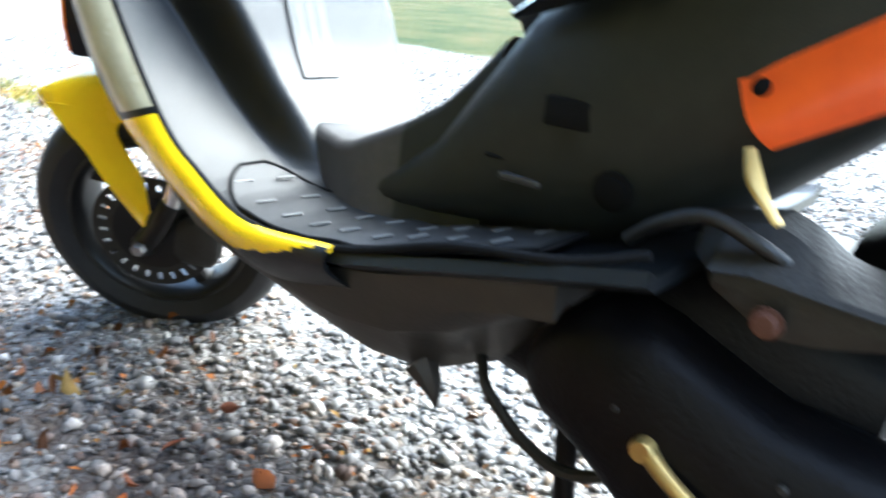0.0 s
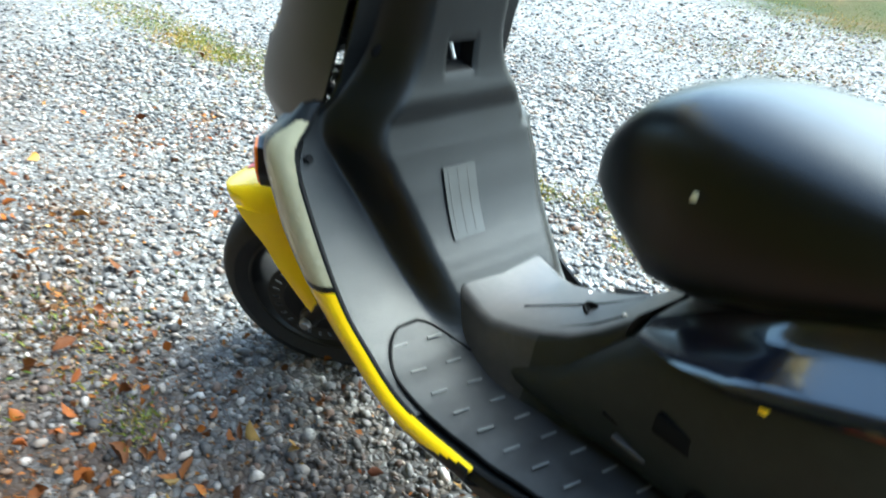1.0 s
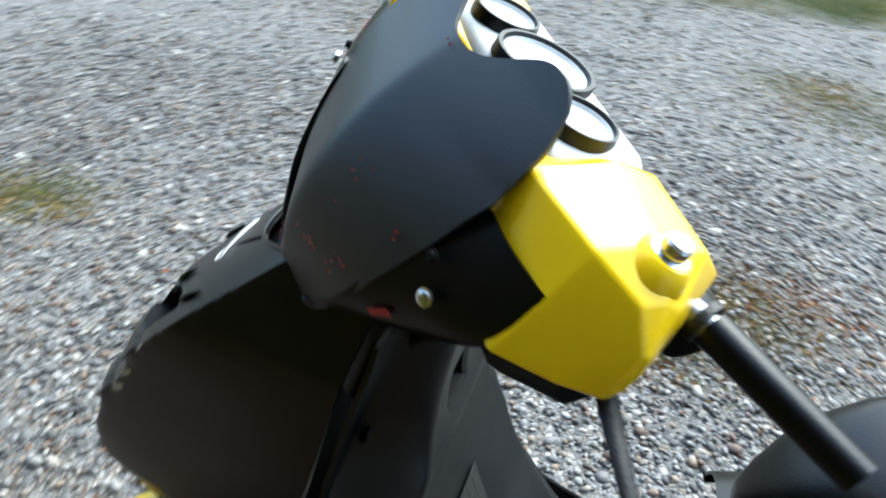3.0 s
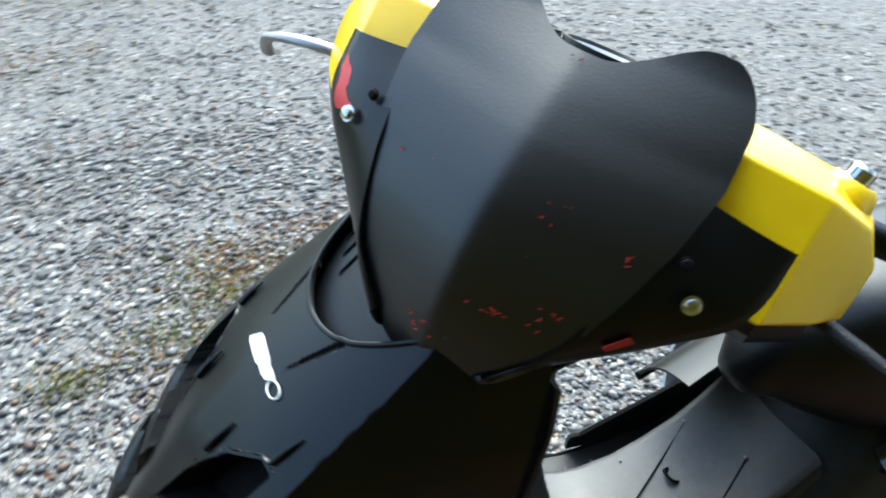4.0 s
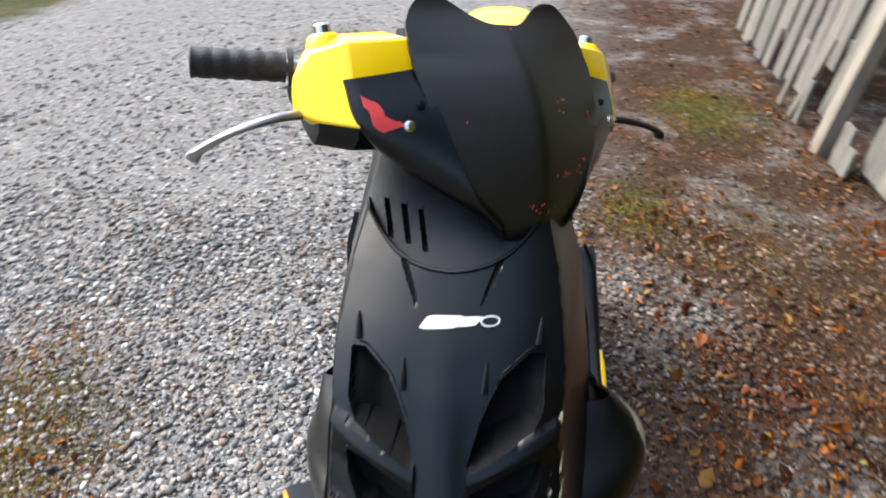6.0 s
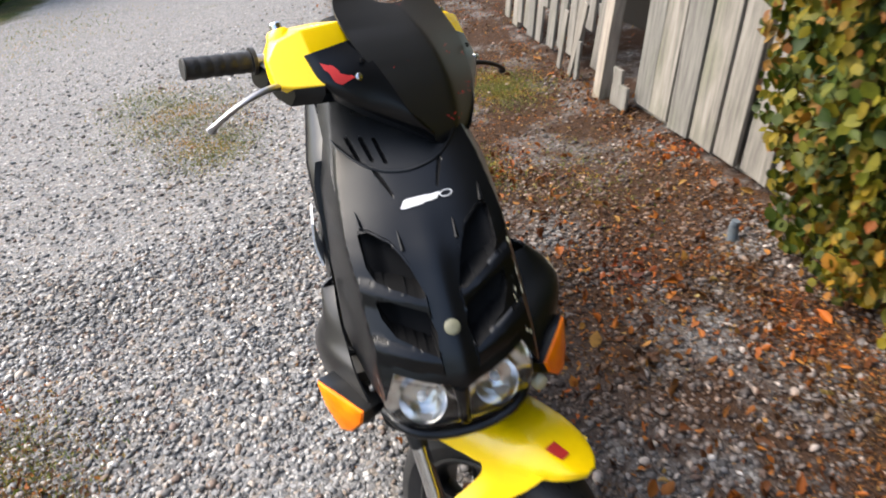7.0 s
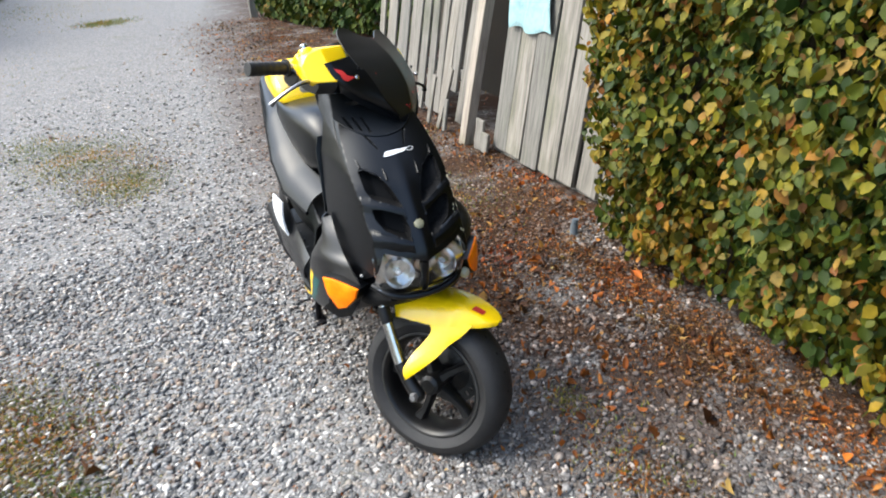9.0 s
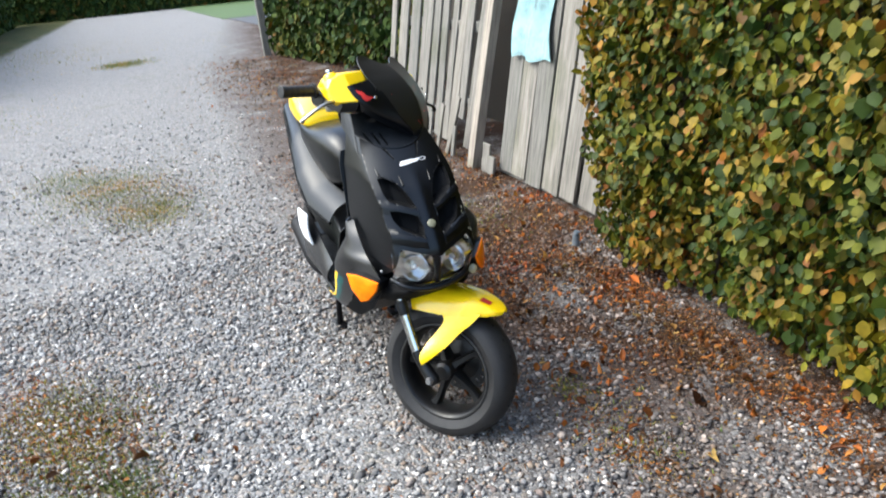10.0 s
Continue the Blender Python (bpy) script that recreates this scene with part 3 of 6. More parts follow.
def headlight():
    def shape(inset, wide):
        def fn(u, v):
            a = abs(2 * u - 1)
            y = (2 * u - 1) * wide
            lo = 0.566 + 0.03 * a ** 2.5
            hi = 0.667 + 0.038 * a ** 1.4 - 0.02 * soft(0.85, 1.0, a)
            z = lo + (hi - lo) * v
            return skin_x(y, z) + 0.002 - inset * (1 - 0.55 * a ** 4), y, z
        return fn

    def facets(u, v):
        x, y, z = shape(0.040, 0.124)(u, v)
        return x + 0.005 * math.sin(21 * u) * math.sin(9 * v + 3 * u), y, z
    ob = part("headlight", sheet(facets, 44, 20, 0.004), M_CHROME, scooter, "twin headlight with clear lens and bright reflectors")
    lens = part("lens", sheet(shape(0.0, 0.124), 48, 20, 0.0025), M_LENS, ob, "clear lens")
    lens.visible_shadow = False
    for s in (1, -1):
        bowl = turned([(0.004, -0.034), (0.02, -0.03), (0.034, -0.018), (0.042, 0.0), (0.044, 0.002), (0.042, -0.002), (0.034, -0.022), (0.02, -0.034)], 32, "z")
        part("reflector", bowl, M_CHROME, ob, "", facing((0.076, 0.062 * s, 0.632), (1, 0.18 * s, 0.25)) @ Matrix.Diagonal((0.88, 0.88, 1, 1)))
        part("bulb", turned([(0.0005, 0.012), (0.006, 0.009), (0.008, 0.0), (0.008, -0.02)], 16, "z"), M_WHITE, ob, "", facing((0.064, 0.062 * s, 0.634), (1, 0.18 * s, 0.1)))
    divider = tube([(skin_x(0, 0.66) - 0.006, 0, 0.662), (skin_x(0, 0.62) - 0.006, 0, 0.62), (skin_x(0, 0.575) - 0.008, 0, 0.572)], [0.014, 0.010, 0.012], 10, 5)
    part("divider", divider, M_BLACK, ob)
    lip = [(skin_x(0.128 * k, 0.60) - 0.004, 0.128 * k, 0.562 + 0.034 * abs(k) ** 2.5) for k in (-1, -0.75, -0.4, 0, 0.4, 0.75, 1)]
    part("chin_lip", tube(lip, 0.0085, 10, 6), M_BLACK, ob, "black lip under the lens")
    # dark underside of the nose
    rings = []
    for x, w, z0, z1 in ((0.07, 0.10, 0.548, 0.57), (0.0, 0.14, 0.50, 0.58), (-0.10, 0.15, 0.44, 0.62), (-0.2, 0.15, 0.40, 0.62)):
        rings.append([(x, w * math.cos(a) * (1 if abs(math.cos(a)) < 0.9 else 0.95), (z0 + z1) / 2 + (z1 - z0) / 2 * math.sin(a)) for a in (2 * math.pi * k / 20 for k in range(20))])
    part("nose_underside", loft(rings), M_DARK, scooter)
    part("side_lamp", turned([(0.0005, 0.006), (0.012, 0.004), (0.015, 0), (0.015, -0.01)], 18, "z"), M_CREAM, scooter, "small pale round lamp", facing((0.012, 0.152, 0.545), (0.8, 0.4, -0.2)))


RIM = [(-0.212, 0.184, 0.716), (-0.222, 0.214, 0.684), (-0.234, 0.241, 0.642), (-0.300, 0.247, 0.555), (-0.375, 0.245, 0.465), (-0.440, 0.244, 0.425), (-0.540, 0.243, 0.388), (-0.690, 0.243, 0.402), (-0.830, 0.242, 0.447), (-0.940, 0.240, 0.468), (-1.0, 0.222, 0.487)]
FAR_RIM = [(-0.205, 0.166, 0.740), (-0.200, 0.184, 0.690), (-0.212, 0.211, 0.648), (-0.240, 0.229, 0.600), (-0.290, 0.232, 0.525), (-0.350, 0.227, 0.450), (-0.42, 0.222, 0.405), (-0.530, 0.216, 0.370)]
FORE = [(-0.180, 0.165, 0.705), (-0.12, 0.168, 0.662), (-0.04, 0.162, 0.625), (-0.01, 0.150, 0.565), (-0.10, 0.160, 0.460), (-0.22, 0.165, 0.385), (-0.38, 0.160, 0.310), (-0.56, 0.165, 0.285), (-0.70, 0.175, 0.33)]


def along(line, s):
    f = min(max(s, 0), 0.9999) * (len(line) - 1)
    k = int(f)
    return line[k].lerp(line[k + 1], f - k)


def leg_shield():
    half = [(0.385, 0.234), (0.45, 0.236), (0.60, 0.240), (0.64, 0.236), (0.67, 0.222), (0.70, 0.200), (0.73, 0.178), (0.76, 0.168), (0.80, 0.164), (0.90, 0.155), (0.96, 0.136)]
    far_half = [(0.385, 0.182), (0.45, 0.190), (0.60, 0.200), (0.66, 0.190), (0.70, 0.168), (0.76, 0.164), (0.90, 0.155), (0.96, 0.136)]
    edge = [(0.374, -0.56), (0.376, -0.525), (0.381, -0.48), (0.393, -0.436), (0.42, -0.392), (0.46, -0.345), (0.50, -0.310), (0.55, -0.275), (0.60, -0.248), (0.65, -0.226), (0.70, -0.216), (0.75, -0.217), (0.85, -0.240), (0.94, -0.264)]
    hump = [(0.374, 0.0), (0.40, 0.04), (0.45, 0.080), (0.52, 0.080), (0.62, 0.095), (0.70, 0.098), (0.80, 0.065), (0.94, 0.05)]

    def fn(u, v):
        z = 0.374 + (0.94 - 0.374) * (1 - v) ** 1.7
        y = (1 - 2 * u) * lerp(half if u < 0.5 else far_half, z)
        mid = eased([(0.374, 0.075), (0.45, 0.090), (0.55, 0.118), (0.63, 0.150), (0.69, 0.178), (0.74, 0.13), (0.80, 0.10), (0.94, 0.09)], z, 0.03)
        bell = 1 - soft(mid - 0.030, mid + 0.028, abs(y))
        if y < 0:
            edge_in = lerp(far_half, z)
            bell = max(bell, (1 - 0.35 * soft(edge_in - 0.04, edge_in, -y)) * (1 - soft(0.66, 0.72, z)))
        x = eased(edge, z, max(0.001, min(0.03, (z - 0.374) * 0.6))) - eased(hump, z, 0.04) * bell - 0.012 * soft(0.70, 0.74, z)
        if 0.775 < z < 0.822 and -0.026 < y < 0.032:
            x += 0.03
        return x, y, z

    bm = sheet(fn, 96, 110, 0.005)
    for f in bm.faces:
        c = f.calc_center_median()
        if 0.777 < c.z < 0.82 and -0.025 < c.y < 0.031:
            f.material_index = 1
    ob = part("leg_shield", bm, [M_GREY, M_DARK], scooter, "dark grey plastic inner leg shield")
    for s in (1, -1):
        part("screw", bolt(0.006, 0.004), M_DARK, ob, "", facing((-0.238 if s > 0 else -0.305, 0.222 if s > 0 else -0.160, 0.641), (-0.8, 0, 0.6)))
    part("latch", tube([(-0.288, 0.008, 0.812), (-0.292, 0.006, 0.80), (-0.296, 0.004, 0.788)], 0.004, 8, 3), M_STEEL, ob)
    part("hole_plug", bolt(0.008, 0.003), M_DARK, ob, "", facing((-0.258, 0.12, 0.80), (-1, 0, -0.3)))

    def sticker(u, v):
        z = 0.628 - 0.108 * v
        y = 0.040 - 0.066 * u
        p = fn((1 - y / lerp(half, z)) / 2, 1 - ((z - 0.374) / (0.94 - 0.374)) ** (1 / 1.7))
        return p[0] - 0.0085, y, z
    tag = part("sticker", sheet(sticker, 8, 10, 0.001), M_LABEL, ob, "worn grey sticker with faded lines of print")
    for k in range(3):
        def bar(u, v, k=k):
            p = Vector(sticker(0.12 + 0.3 * k + 0.03 * v, 0.06 + 0.88 * u))
            return p + Vector((-0.0015, 0, 0))
        part("print_line", sheet(bar, 10, 1, 0.0008), M_MAT, tag)


def side_skin(s):
    rim, fore = (catmull(RIM[:8], 8), catmull(FORE, 8)) if s > 0 else (catmull(FAR_RIM, 8), catmull([(-0.170, 0.164, 0.740), (-0.125, 0.168, 0.700), (-0.085, 0.166, 0.655), *FORE[2:]], 8))

    def fn(u, v):
        a, b = along(rim, u), along(fore, u)
        p = a.lerp(b, v)
        bulge = math.sin(math.pi * v ** 0.6) * lerp([(0.0, 0.025), (0.15, 0.034), (0.45, 0.034), (0.62, 0.025), (1, 0.022)], u) if s > 0 else math.sin(math.pi * v ** 0.7) * 0.022 * (1 - 0.5 * u)
        return p.x + bulge * 0.4, (p.y + bulge) * s, p.z - bulge * 0.2

    bm = sheet(fn, 150, 50, 0.004)
    grid = np.array([fn(i / 140, j / 50) for i in range(141) for j in range(51)])
    bm.normal_update()
    for f in bm.faces:
        c = f.calc_center_median()
        d2 = ((grid - np.array(c)) ** 2).sum(1)
        k = int(d2.argmin())
        u, v = (k // 51) / 140, (k % 51) / 50
        if s > 0:
            # the dark gap left between cream and yellow stands for a shadow line
            if u > 0.545 and v < 0.36 * soft(1.02, 0.76, u) + 0.02:
                f.material_index = 1
            elif 0.10 < u <= 0.53 and v < 0.24 * soft(0.0, 0.25, u):
                f.material_index = 2
        elif f.normal.y < 0:
            if u > 0.5 and 0.05 < v < 0.13:
                f.material_index = 1
            elif 0.5 < u < 0.85 and 0.16 <= v < 0.30:
                f.material_index = 3
            # the shaded hollow below the indicator is painted on in dark
            elif u > 0.44 and v > 0.56:
                f.material_index = 4
    bmesh.ops.recalc_face_normals(bm, faces=bm.faces)
    part("side_panel", bm, [M_SHOULDER if s < 0 else M_GREY, M_YELLOW, M_CREAM, M_TEAL, M_DARK], scooter, "leg shield side with cream and yellow bands" if s > 0 else "grey leg shield side with yellow and teal stripe")
    if s > 0:
        part("edge_trim", tube(RIM, 0.0045, 8, 5), M_DARK, scooter, "black rubber edge trim")


def indicator(s):
    out = [(-0.088, 0.232, 0.602), (-0.05, 0.210, 0.604), (0.008, 0.162, 0.585), (0.0, 0.170, 0.555), (-0.025, 0.193, 0.522), (-0.05, 0.210, 0.512), (-0.078, 0.228, 0.552)]
    line = [Vector((x, y * s, z)) for x, y, z in out]
    fine = []
    for a, b in zip(line, [*line[1:], line[0]]):
        fine += [a.lerp(b, k / 4) for k in range(4)]
    c = sum(line, Vector()) / len(line)
    n = Vector((0.55, 0.8 * s, 0.12)).normalized()
    rings = [[c + (p - c) * k + n * h for p in fine] for k, h in ((1.0, -0.03), (1.0, 0.000), (0.95, 0.005), (0.75, 0.008), (0.4, 0.010), (0.05, 0.011))]
    ob = part("indicator", loft(rings), M_AMBER, scooter, "amber front indicator lens")
    base = [[c + (p - c) * k + n * h for p in fine] for k, h in ((1.0, -0.05), (1.05, -0.01), (1.04, 0.000))]
    part("indicator_base", loft(base), M_BLACK, ob, "black indicator housing")


def floor_z(x):
    return lerp([(-1.02, 0.478), (-0.95, 0.460), (-0.83, 0.428), (-0.70, 0.393), (-0.58, 0.374), (-0.48, 0.372), (-0.40, 0.378)], x)


def footboard():
    for s in (1, -1):
        def fn(u, v):
            x = -0.47 - 0.54 * u
            w = 1 - v if s > 0 else v
            y = 0.055 + ((0.244 if s > 0 else 0.205) - 0.055) * w
            return x, y * s, floor_z(x) - 0.003 * soft(0.08, 0.0, u) + 0.008 * soft(0.92, 1.0, w)
        ob = part("footboard", sheet(fn, 40, 14, 0.012), M_GREY, scooter, "dark grey footboard")

        def mat(u, v):
            u = u ** 1.6
            x = -0.415 - 0.48 * u
            half = 0.070 * math.sqrt(max(0.0, 1 - (1 - min(1, u / 0.22)) ** 2)) * (1 - 0.25 * soft(0.75, 1, u)) + 0.002
            y = (0.149 if s > 0 else 0.128) + (2 * v - 1) * half * (1 if s < 0 else -1)
            # its front end laps up the foot of the leg shield
            lap = lerp([(-0.58, 0.0), (-0.53, 0.003), (-0.49, 0.006), (-0.46, 0.011), (-0.44, 0.018), (-0.42, 0.030), (-0.40, 0.048)], x)
            return x, y * s, floor_z(x) + 0.009 + lap + 0.001 * math.sin(u * 40)
        mt = part("foot_mat", sheet(mat, 60, 12, 0.004), M_MAT, ob, "scuffed ribbed rubber foot mat")
        for k in range(9):
            x = -0.445 - 0.05 * k
            for w0, w1 in ((0.14, 0.34), (0.62, 0.82)):
                line = [(x + 0.022 * (w - 0.5), ((0.152 if s > 0 else 0.130) + 0.062 * (2 * w - 1)) * s, mat(max(0.0, (-0.415 - x) / 0.48) ** 0.625, 0.5)[2] + 0.002) for w in (w0, (w0 + w1) / 2, w1)]
                part("rib", tube(line, 0.0020, 6, 2), M_SCUFF, mt, "pale scuffed rib")
        rim = [Vector(mat(k / 24, 0)) for k in range(1, 25)] + [Vector(mat(k / 24, 1)) for k in range(24, 0, -1)]
        part("mat_edge", tube([*rim, rim[0]], 0.0026, 6, 1), M_DARK, mt, "dark edge of the mat")
        # side and belly of the running board
    rings = []
    for x, zt, zb, wb in ((-0.34, 0.405, 0.36, 0.10), (-0.40, 0.375, 0.300, 0.125), (-0.47, 0.362, 0.262, 0.135), (-0.556, 0.360, 0.245, 0.14), (-0.65, 0.368, 0.236, 0.14), (-0.733, 0.385, 0.245, 0.135), (-0.81, 0.408, 0.283, 0.12), (-0.88, 0.430, 0.345, 0.10), (-0.93, 0.440, 0.40, 0.08)):
        w = 0.226
        mid = zb + (zt - zb) * 0.5
        rings.append([(x, w, zt), (x, w - 0.006, zt - 0.035), (x, w - 0.022, mid), (x, w - 0.035, mid - 0.006), (x, wb + 0.025, zb + 0.02), (x, wb, zb), (x, 0, zb - 0.004),
                      (x, -wb, zb), (x, -wb - 0.025, zb + 0.02), (x, -w + 0.035, mid - 0.006), (x, -w + 0.022, mid), (x, -w + 0.006, zt - 0.035), (x, -w, zt), (x, 0, zt)])
    rings = [[(x, y if y > 0 else 0.86 * y, z) for x, y, z in ring] for ring in rings]
    belly = part("belly_pan", loft(rings), M_BELLY, scooter, "dusty dark plastic belly pan", crease=25)
    part("spur", tube([(-0.735, 0.15, 0.262), (-0.757, 0.152, 0.238), (-0.765, 0.153, 0.214)], [0.022, 0.011, 0.001], 8, 3), M_BELLY, belly)


def tunnel():
    """Low flat-topped hump between the footboards, rising towards the seat."""
    rings = []
    for x, zt in ((-0.385, 0.476), (-0.405, 0.469), (-0.43, 0.463), (-0.46, 0.459), (-0.49, 0.457), (-0.52, 0.463), (-0.57, 0.484), (-0.62, 0.507), (-0.67, 0.536), (-0.71, 0.572), (-0.75, 0.615)):
        zb, n, f = 0.362, lerp([(-0.54, 0.084), (-0.45, 0.062), (-0.36, 0.050)], x), lerp([(-0.56, -0.112), (-0.45, -0.135), (-0.36, -0.14)], x)
        rings.append([(x, n + 0.016, zb), (x, n + 0.006, zb + 0.3 * (zt - zb)), (x, n, zt - 0.016), (x, n - 0.005, zt - 0.005), (x, n - 0.016, zt), (x, (n + f) / 2, zt - 0.007),
                      (x, f + 0.016, zt), (x, f + 0.005, zt - 0.005), (x, f, zt - 0.016), (x, f - 0.006, zb + 0.3 * (zt - zb)), (x, f - 0.016, zb)])
    bm = loft(rings)
    bmesh.ops.recalc_face_normals(bm, faces=bm.faces)
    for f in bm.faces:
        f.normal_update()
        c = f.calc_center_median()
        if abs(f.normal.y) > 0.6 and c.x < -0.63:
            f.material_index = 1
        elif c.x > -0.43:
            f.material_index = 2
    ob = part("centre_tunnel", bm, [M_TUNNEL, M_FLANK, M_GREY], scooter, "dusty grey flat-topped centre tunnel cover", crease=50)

    def top_z(x):
        return lerp([(-0.75, 0.615), (-0.71, 0.572), (-0.67, 0.536), (-0.62, 0.507), (-0.57, 0.484), (-0.52, 0.462)], x) - 0.004
    part("plug", turned([(0.0005, -0.004), (0.007, -0.004), (0.009, 0.0), (0.013, 0.002), (0.0145, -0.002)], 20, "z"), M_DARK, ob, "black round plug", facing((-0.621, -0.030, top_z(-0.621) + 0.001), (-0.45, 0, 0.9)))
    for x, y in ((-0.675, -0.088), (-0.70, 0.012), (-0.575, -0.088)):
        part("screw", bolt(0.0030, 0.002), M_STEEL, ob, "small bright screw", facing((x, y, top_z(x) + 0.002), (-0.5, 0, 0.9)))
    for x0, y0, x1, y1 in ((-0.675, -0.088, -0.52, 0.0), (-0.70, 0.012, -0.60, 0.066)):
        seam = [(x0 + (x1 - x0) * k / 8, y0 + (y1 - y0) * k / 8, top_z(x0 + (x1 - x0) * k / 8) + 0.0012) for k in range(9)]
        part("seam", tube(seam, 0.0013, 5, 1), M_DARK, ob)


def ring_at(x, w, z0, z1, n=24, e=2.6, lean=0.0):
    out = []
    for k in range(n):
        a = 2 * math.pi * k / n
        c, s = math.cos(a), math.sin(a)
        out.append((x + lean * s, w * math.copysign(abs(c) ** (2 / e), c), (z0 + z1) / 2 + (z1 - z0) / 2 * math.copysign(abs(s) ** (2 / e), s)))
    return out


def rear():
    body = [(-0.56, 0.084, 0.388, 0.425), (-0.62, 0.094, 0.392, 0.462), (-0.68, 0.106, 0.396, 0.508), (-0.73, 0.116, 0.40, 0.575), (-0.80, 0.126, 0.405, 0.665), (-0.90, 0.147, 0.42, 0.72), (-1.02, 0.160, 0.50, 0.77), (-1.16, 0.150, 0.63, 0.83), (-1.32, 0.130, 0.72, 0.88), (-1.46, 0.10, 0.81, 0.92), (-1.52, 0.05, 0.86, 0.92)]
    rings = [ring_at(*r, n=28, e=3.0) for r in body]
    part("rear_body", loft(rings), M_FLANK, scooter, "black rear body under the seat", crease=60)
    for s in (1, -1):
        def band(u, v):
            x = lerp([(0, -0.79), (0.3, -0.93), (0.6, -1.12), (1, -1.44)], u)
            z = lerp([(0, 0.645), (0.3, 0.725), (0.6, 0.815), (1, 0.905)], u)
            w = lerp([(0, 0.125), (0.3, 0.172), (0.6, 0.184), (1, 0.118)], u)
            h = lerp([(0, 0.012), (0.25, 0.045), (0.7, 0.062), (1, 0.03)], u)
            if s < 0:
                # on this side the band spreads into a broad shelf under the seat
                low = (lerp([(0, 0.150), (0.25, 0.186), (0.5, 0.186), (0.75, 0.156), (1, 0.10)], u), lerp([(0, 0.590), (0.25, 0.622), (0.5, 0.698), (0.75, 0.80), (1, 0.895)], u))
                high = (lerp([(0, 0.05), (0.25, 0.09), (1, 0.05)], u), lerp([(0, 0.66), (0.25, 0.705), (0.5, 0.775), (0.75, 0.862), (1, 0.925)], u))
                x = lerp([(0, -0.62), (0.25, -0.80), (0.5, -0.93), (0.75, -1.12), (1, -1.44)], u)
                k = v ** 0.8
                return x, -(low[0] + (high[0] - low[0]) * k + 0.012 * math.sin(math.pi * k)), low[1] + (high[1] - low[1]) * k + 0.012 * math.sin(math.pi * k)
            # a rounded lip, then a flat shelf running in under the seat
            out = lerp([(0, -0.006), (0.12, 0.014), (0.28, 0.024), (0.38, 0.019), (0.75, -0.022), (1, -0.045)], v)
            return x, w + out * min(1.0, h / 0.03), z + h * lerp([(0, -1.05), (0.12, -0.9), (0.28, -0.6), (0.38, -0.45), (0.75, 0.1), (1, 0.7)], v)
        bar = part("side_band", sheet(band, 30, 18, 0.004), M_GLOSS if s > 0 else M_BLACK, scooter, "glossy midnight-blue side band below the seat")
        if s < 0:
            part("band_edge", tube([band(k / 20, 0.0) for k in range(21)], 0.007, 8, 1), M_DARK, bar, "black lower edge strip")
        # lower rear panel: orange on one side, white on the other
        def low(u, v):
            x = -1.015 - (0.40 * u if s > 0 else 0.16 * u)
            if s > 0:
                x = (-1.045 - 0.30 * u) * (1 - v) + (-1.012 - 0.30 * u) * v
                z = (0.567 + 0.18 * u) * (1 - v) + (0.612 + 0.19 * u) * v - 0.006 * math.sin(math.pi * v) * (1 - u)
                w = 0.158 + 0.010 * math.sin(math.pi * v) - 0.04 * u * u
            else:
                x = -0.735 - (0.16 + 0.02 * v) * u
                z = (0.480 - 0.015 * u) * (1 - v) + (0.606 - 0.02 * u) * v
                w = 0.206 + 0.008 * math.sin(math.pi * v)
            return x, w * s, z
        ob = part("lower_panel", sheet(low, 24, 10, 0.006), M_ORANGE if s > 0 else M_WHITE, scooter, "bright orange-red lower side panel" if s > 0 else "white lower side panel")
        if s < 0:
            # dark flank below and ahead of the white panel
            def flank(u, v):
                x = -0.56 - 0.36 * u
                return x, -(0.205 - 0.03 * v + 0.01 * math.sin(math.pi * v)), (0.385 - 0.01 * u) * (1 - v) + (0.45 + 0.15 * u) * v
            part("flank_panel", sheet(flank, 14, 8, 0.006), M_SHOULDER, scooter, "charcoal plastic flank below the seat")
        if s > 0:
            part("screw", bolt(0.005, 0.003), M_DARK, ob, "", facing((-1.032, 0.170, 0.610), (0, 1, 0)))
            part("yellow_tab", block(-0.950, -0.942, 0.146, 0.160, 0.664, 0.672, 0.001), M_YELLOW, scooter, "small yellow tab")
    # flank recesses and marks on the side under the seat, laid on as dark blocks
    for x0, x1, y, z0, z1 in ((-0.905, -0.845, 0.145, 0.548, 0.574), (-0.80, -0.77, 0.124, 0.500, 0.505)):
        part("recess", block(x0, x1, y - 0.012, y, z0, z1, 0.0024), M_DARK, scooter)
    # the lit edge of a slot, put in as a pale bar
    part("lit_slot_bar", block(-0.845, -0.795, 0.122, 0.1335, 0.484, 0.492, 0.003), M_TUNNEL, scooter, "pale bar for the lit edge of a moulded slot")
    part("grommet", bolt(0.014, 0.004), M_DARK, scooter, "", facing((-0.925, 0.147, 0.505), (0, 1, -0.2)))

    seat = [(-0.613, 0.012, 0.738, 0.758), (-0.624, 0.036, 0.720, 0.785), (-0.644, 0.060, 0.724, 0.820), (-0.672, 0.084, 0.710, 0.852), (-0.71, 0.105, 0.690, 0.880), (-0.757, 0.122, 0.668, 0.898), (-0.81, 0.136, 0.680, 0.906), (-0.90, 0.150, 0.720, 0.906), (-0.98, 0.154, 0.765, 0.902), (-1.06, 0.150, 0.80, 0.905), (-1.12, 0.13, 0.84, 0.90)]
    lean = [0, 0, 0, 0, 0.004, 0.006, 0.006, 0.004, 0, 0, 0]
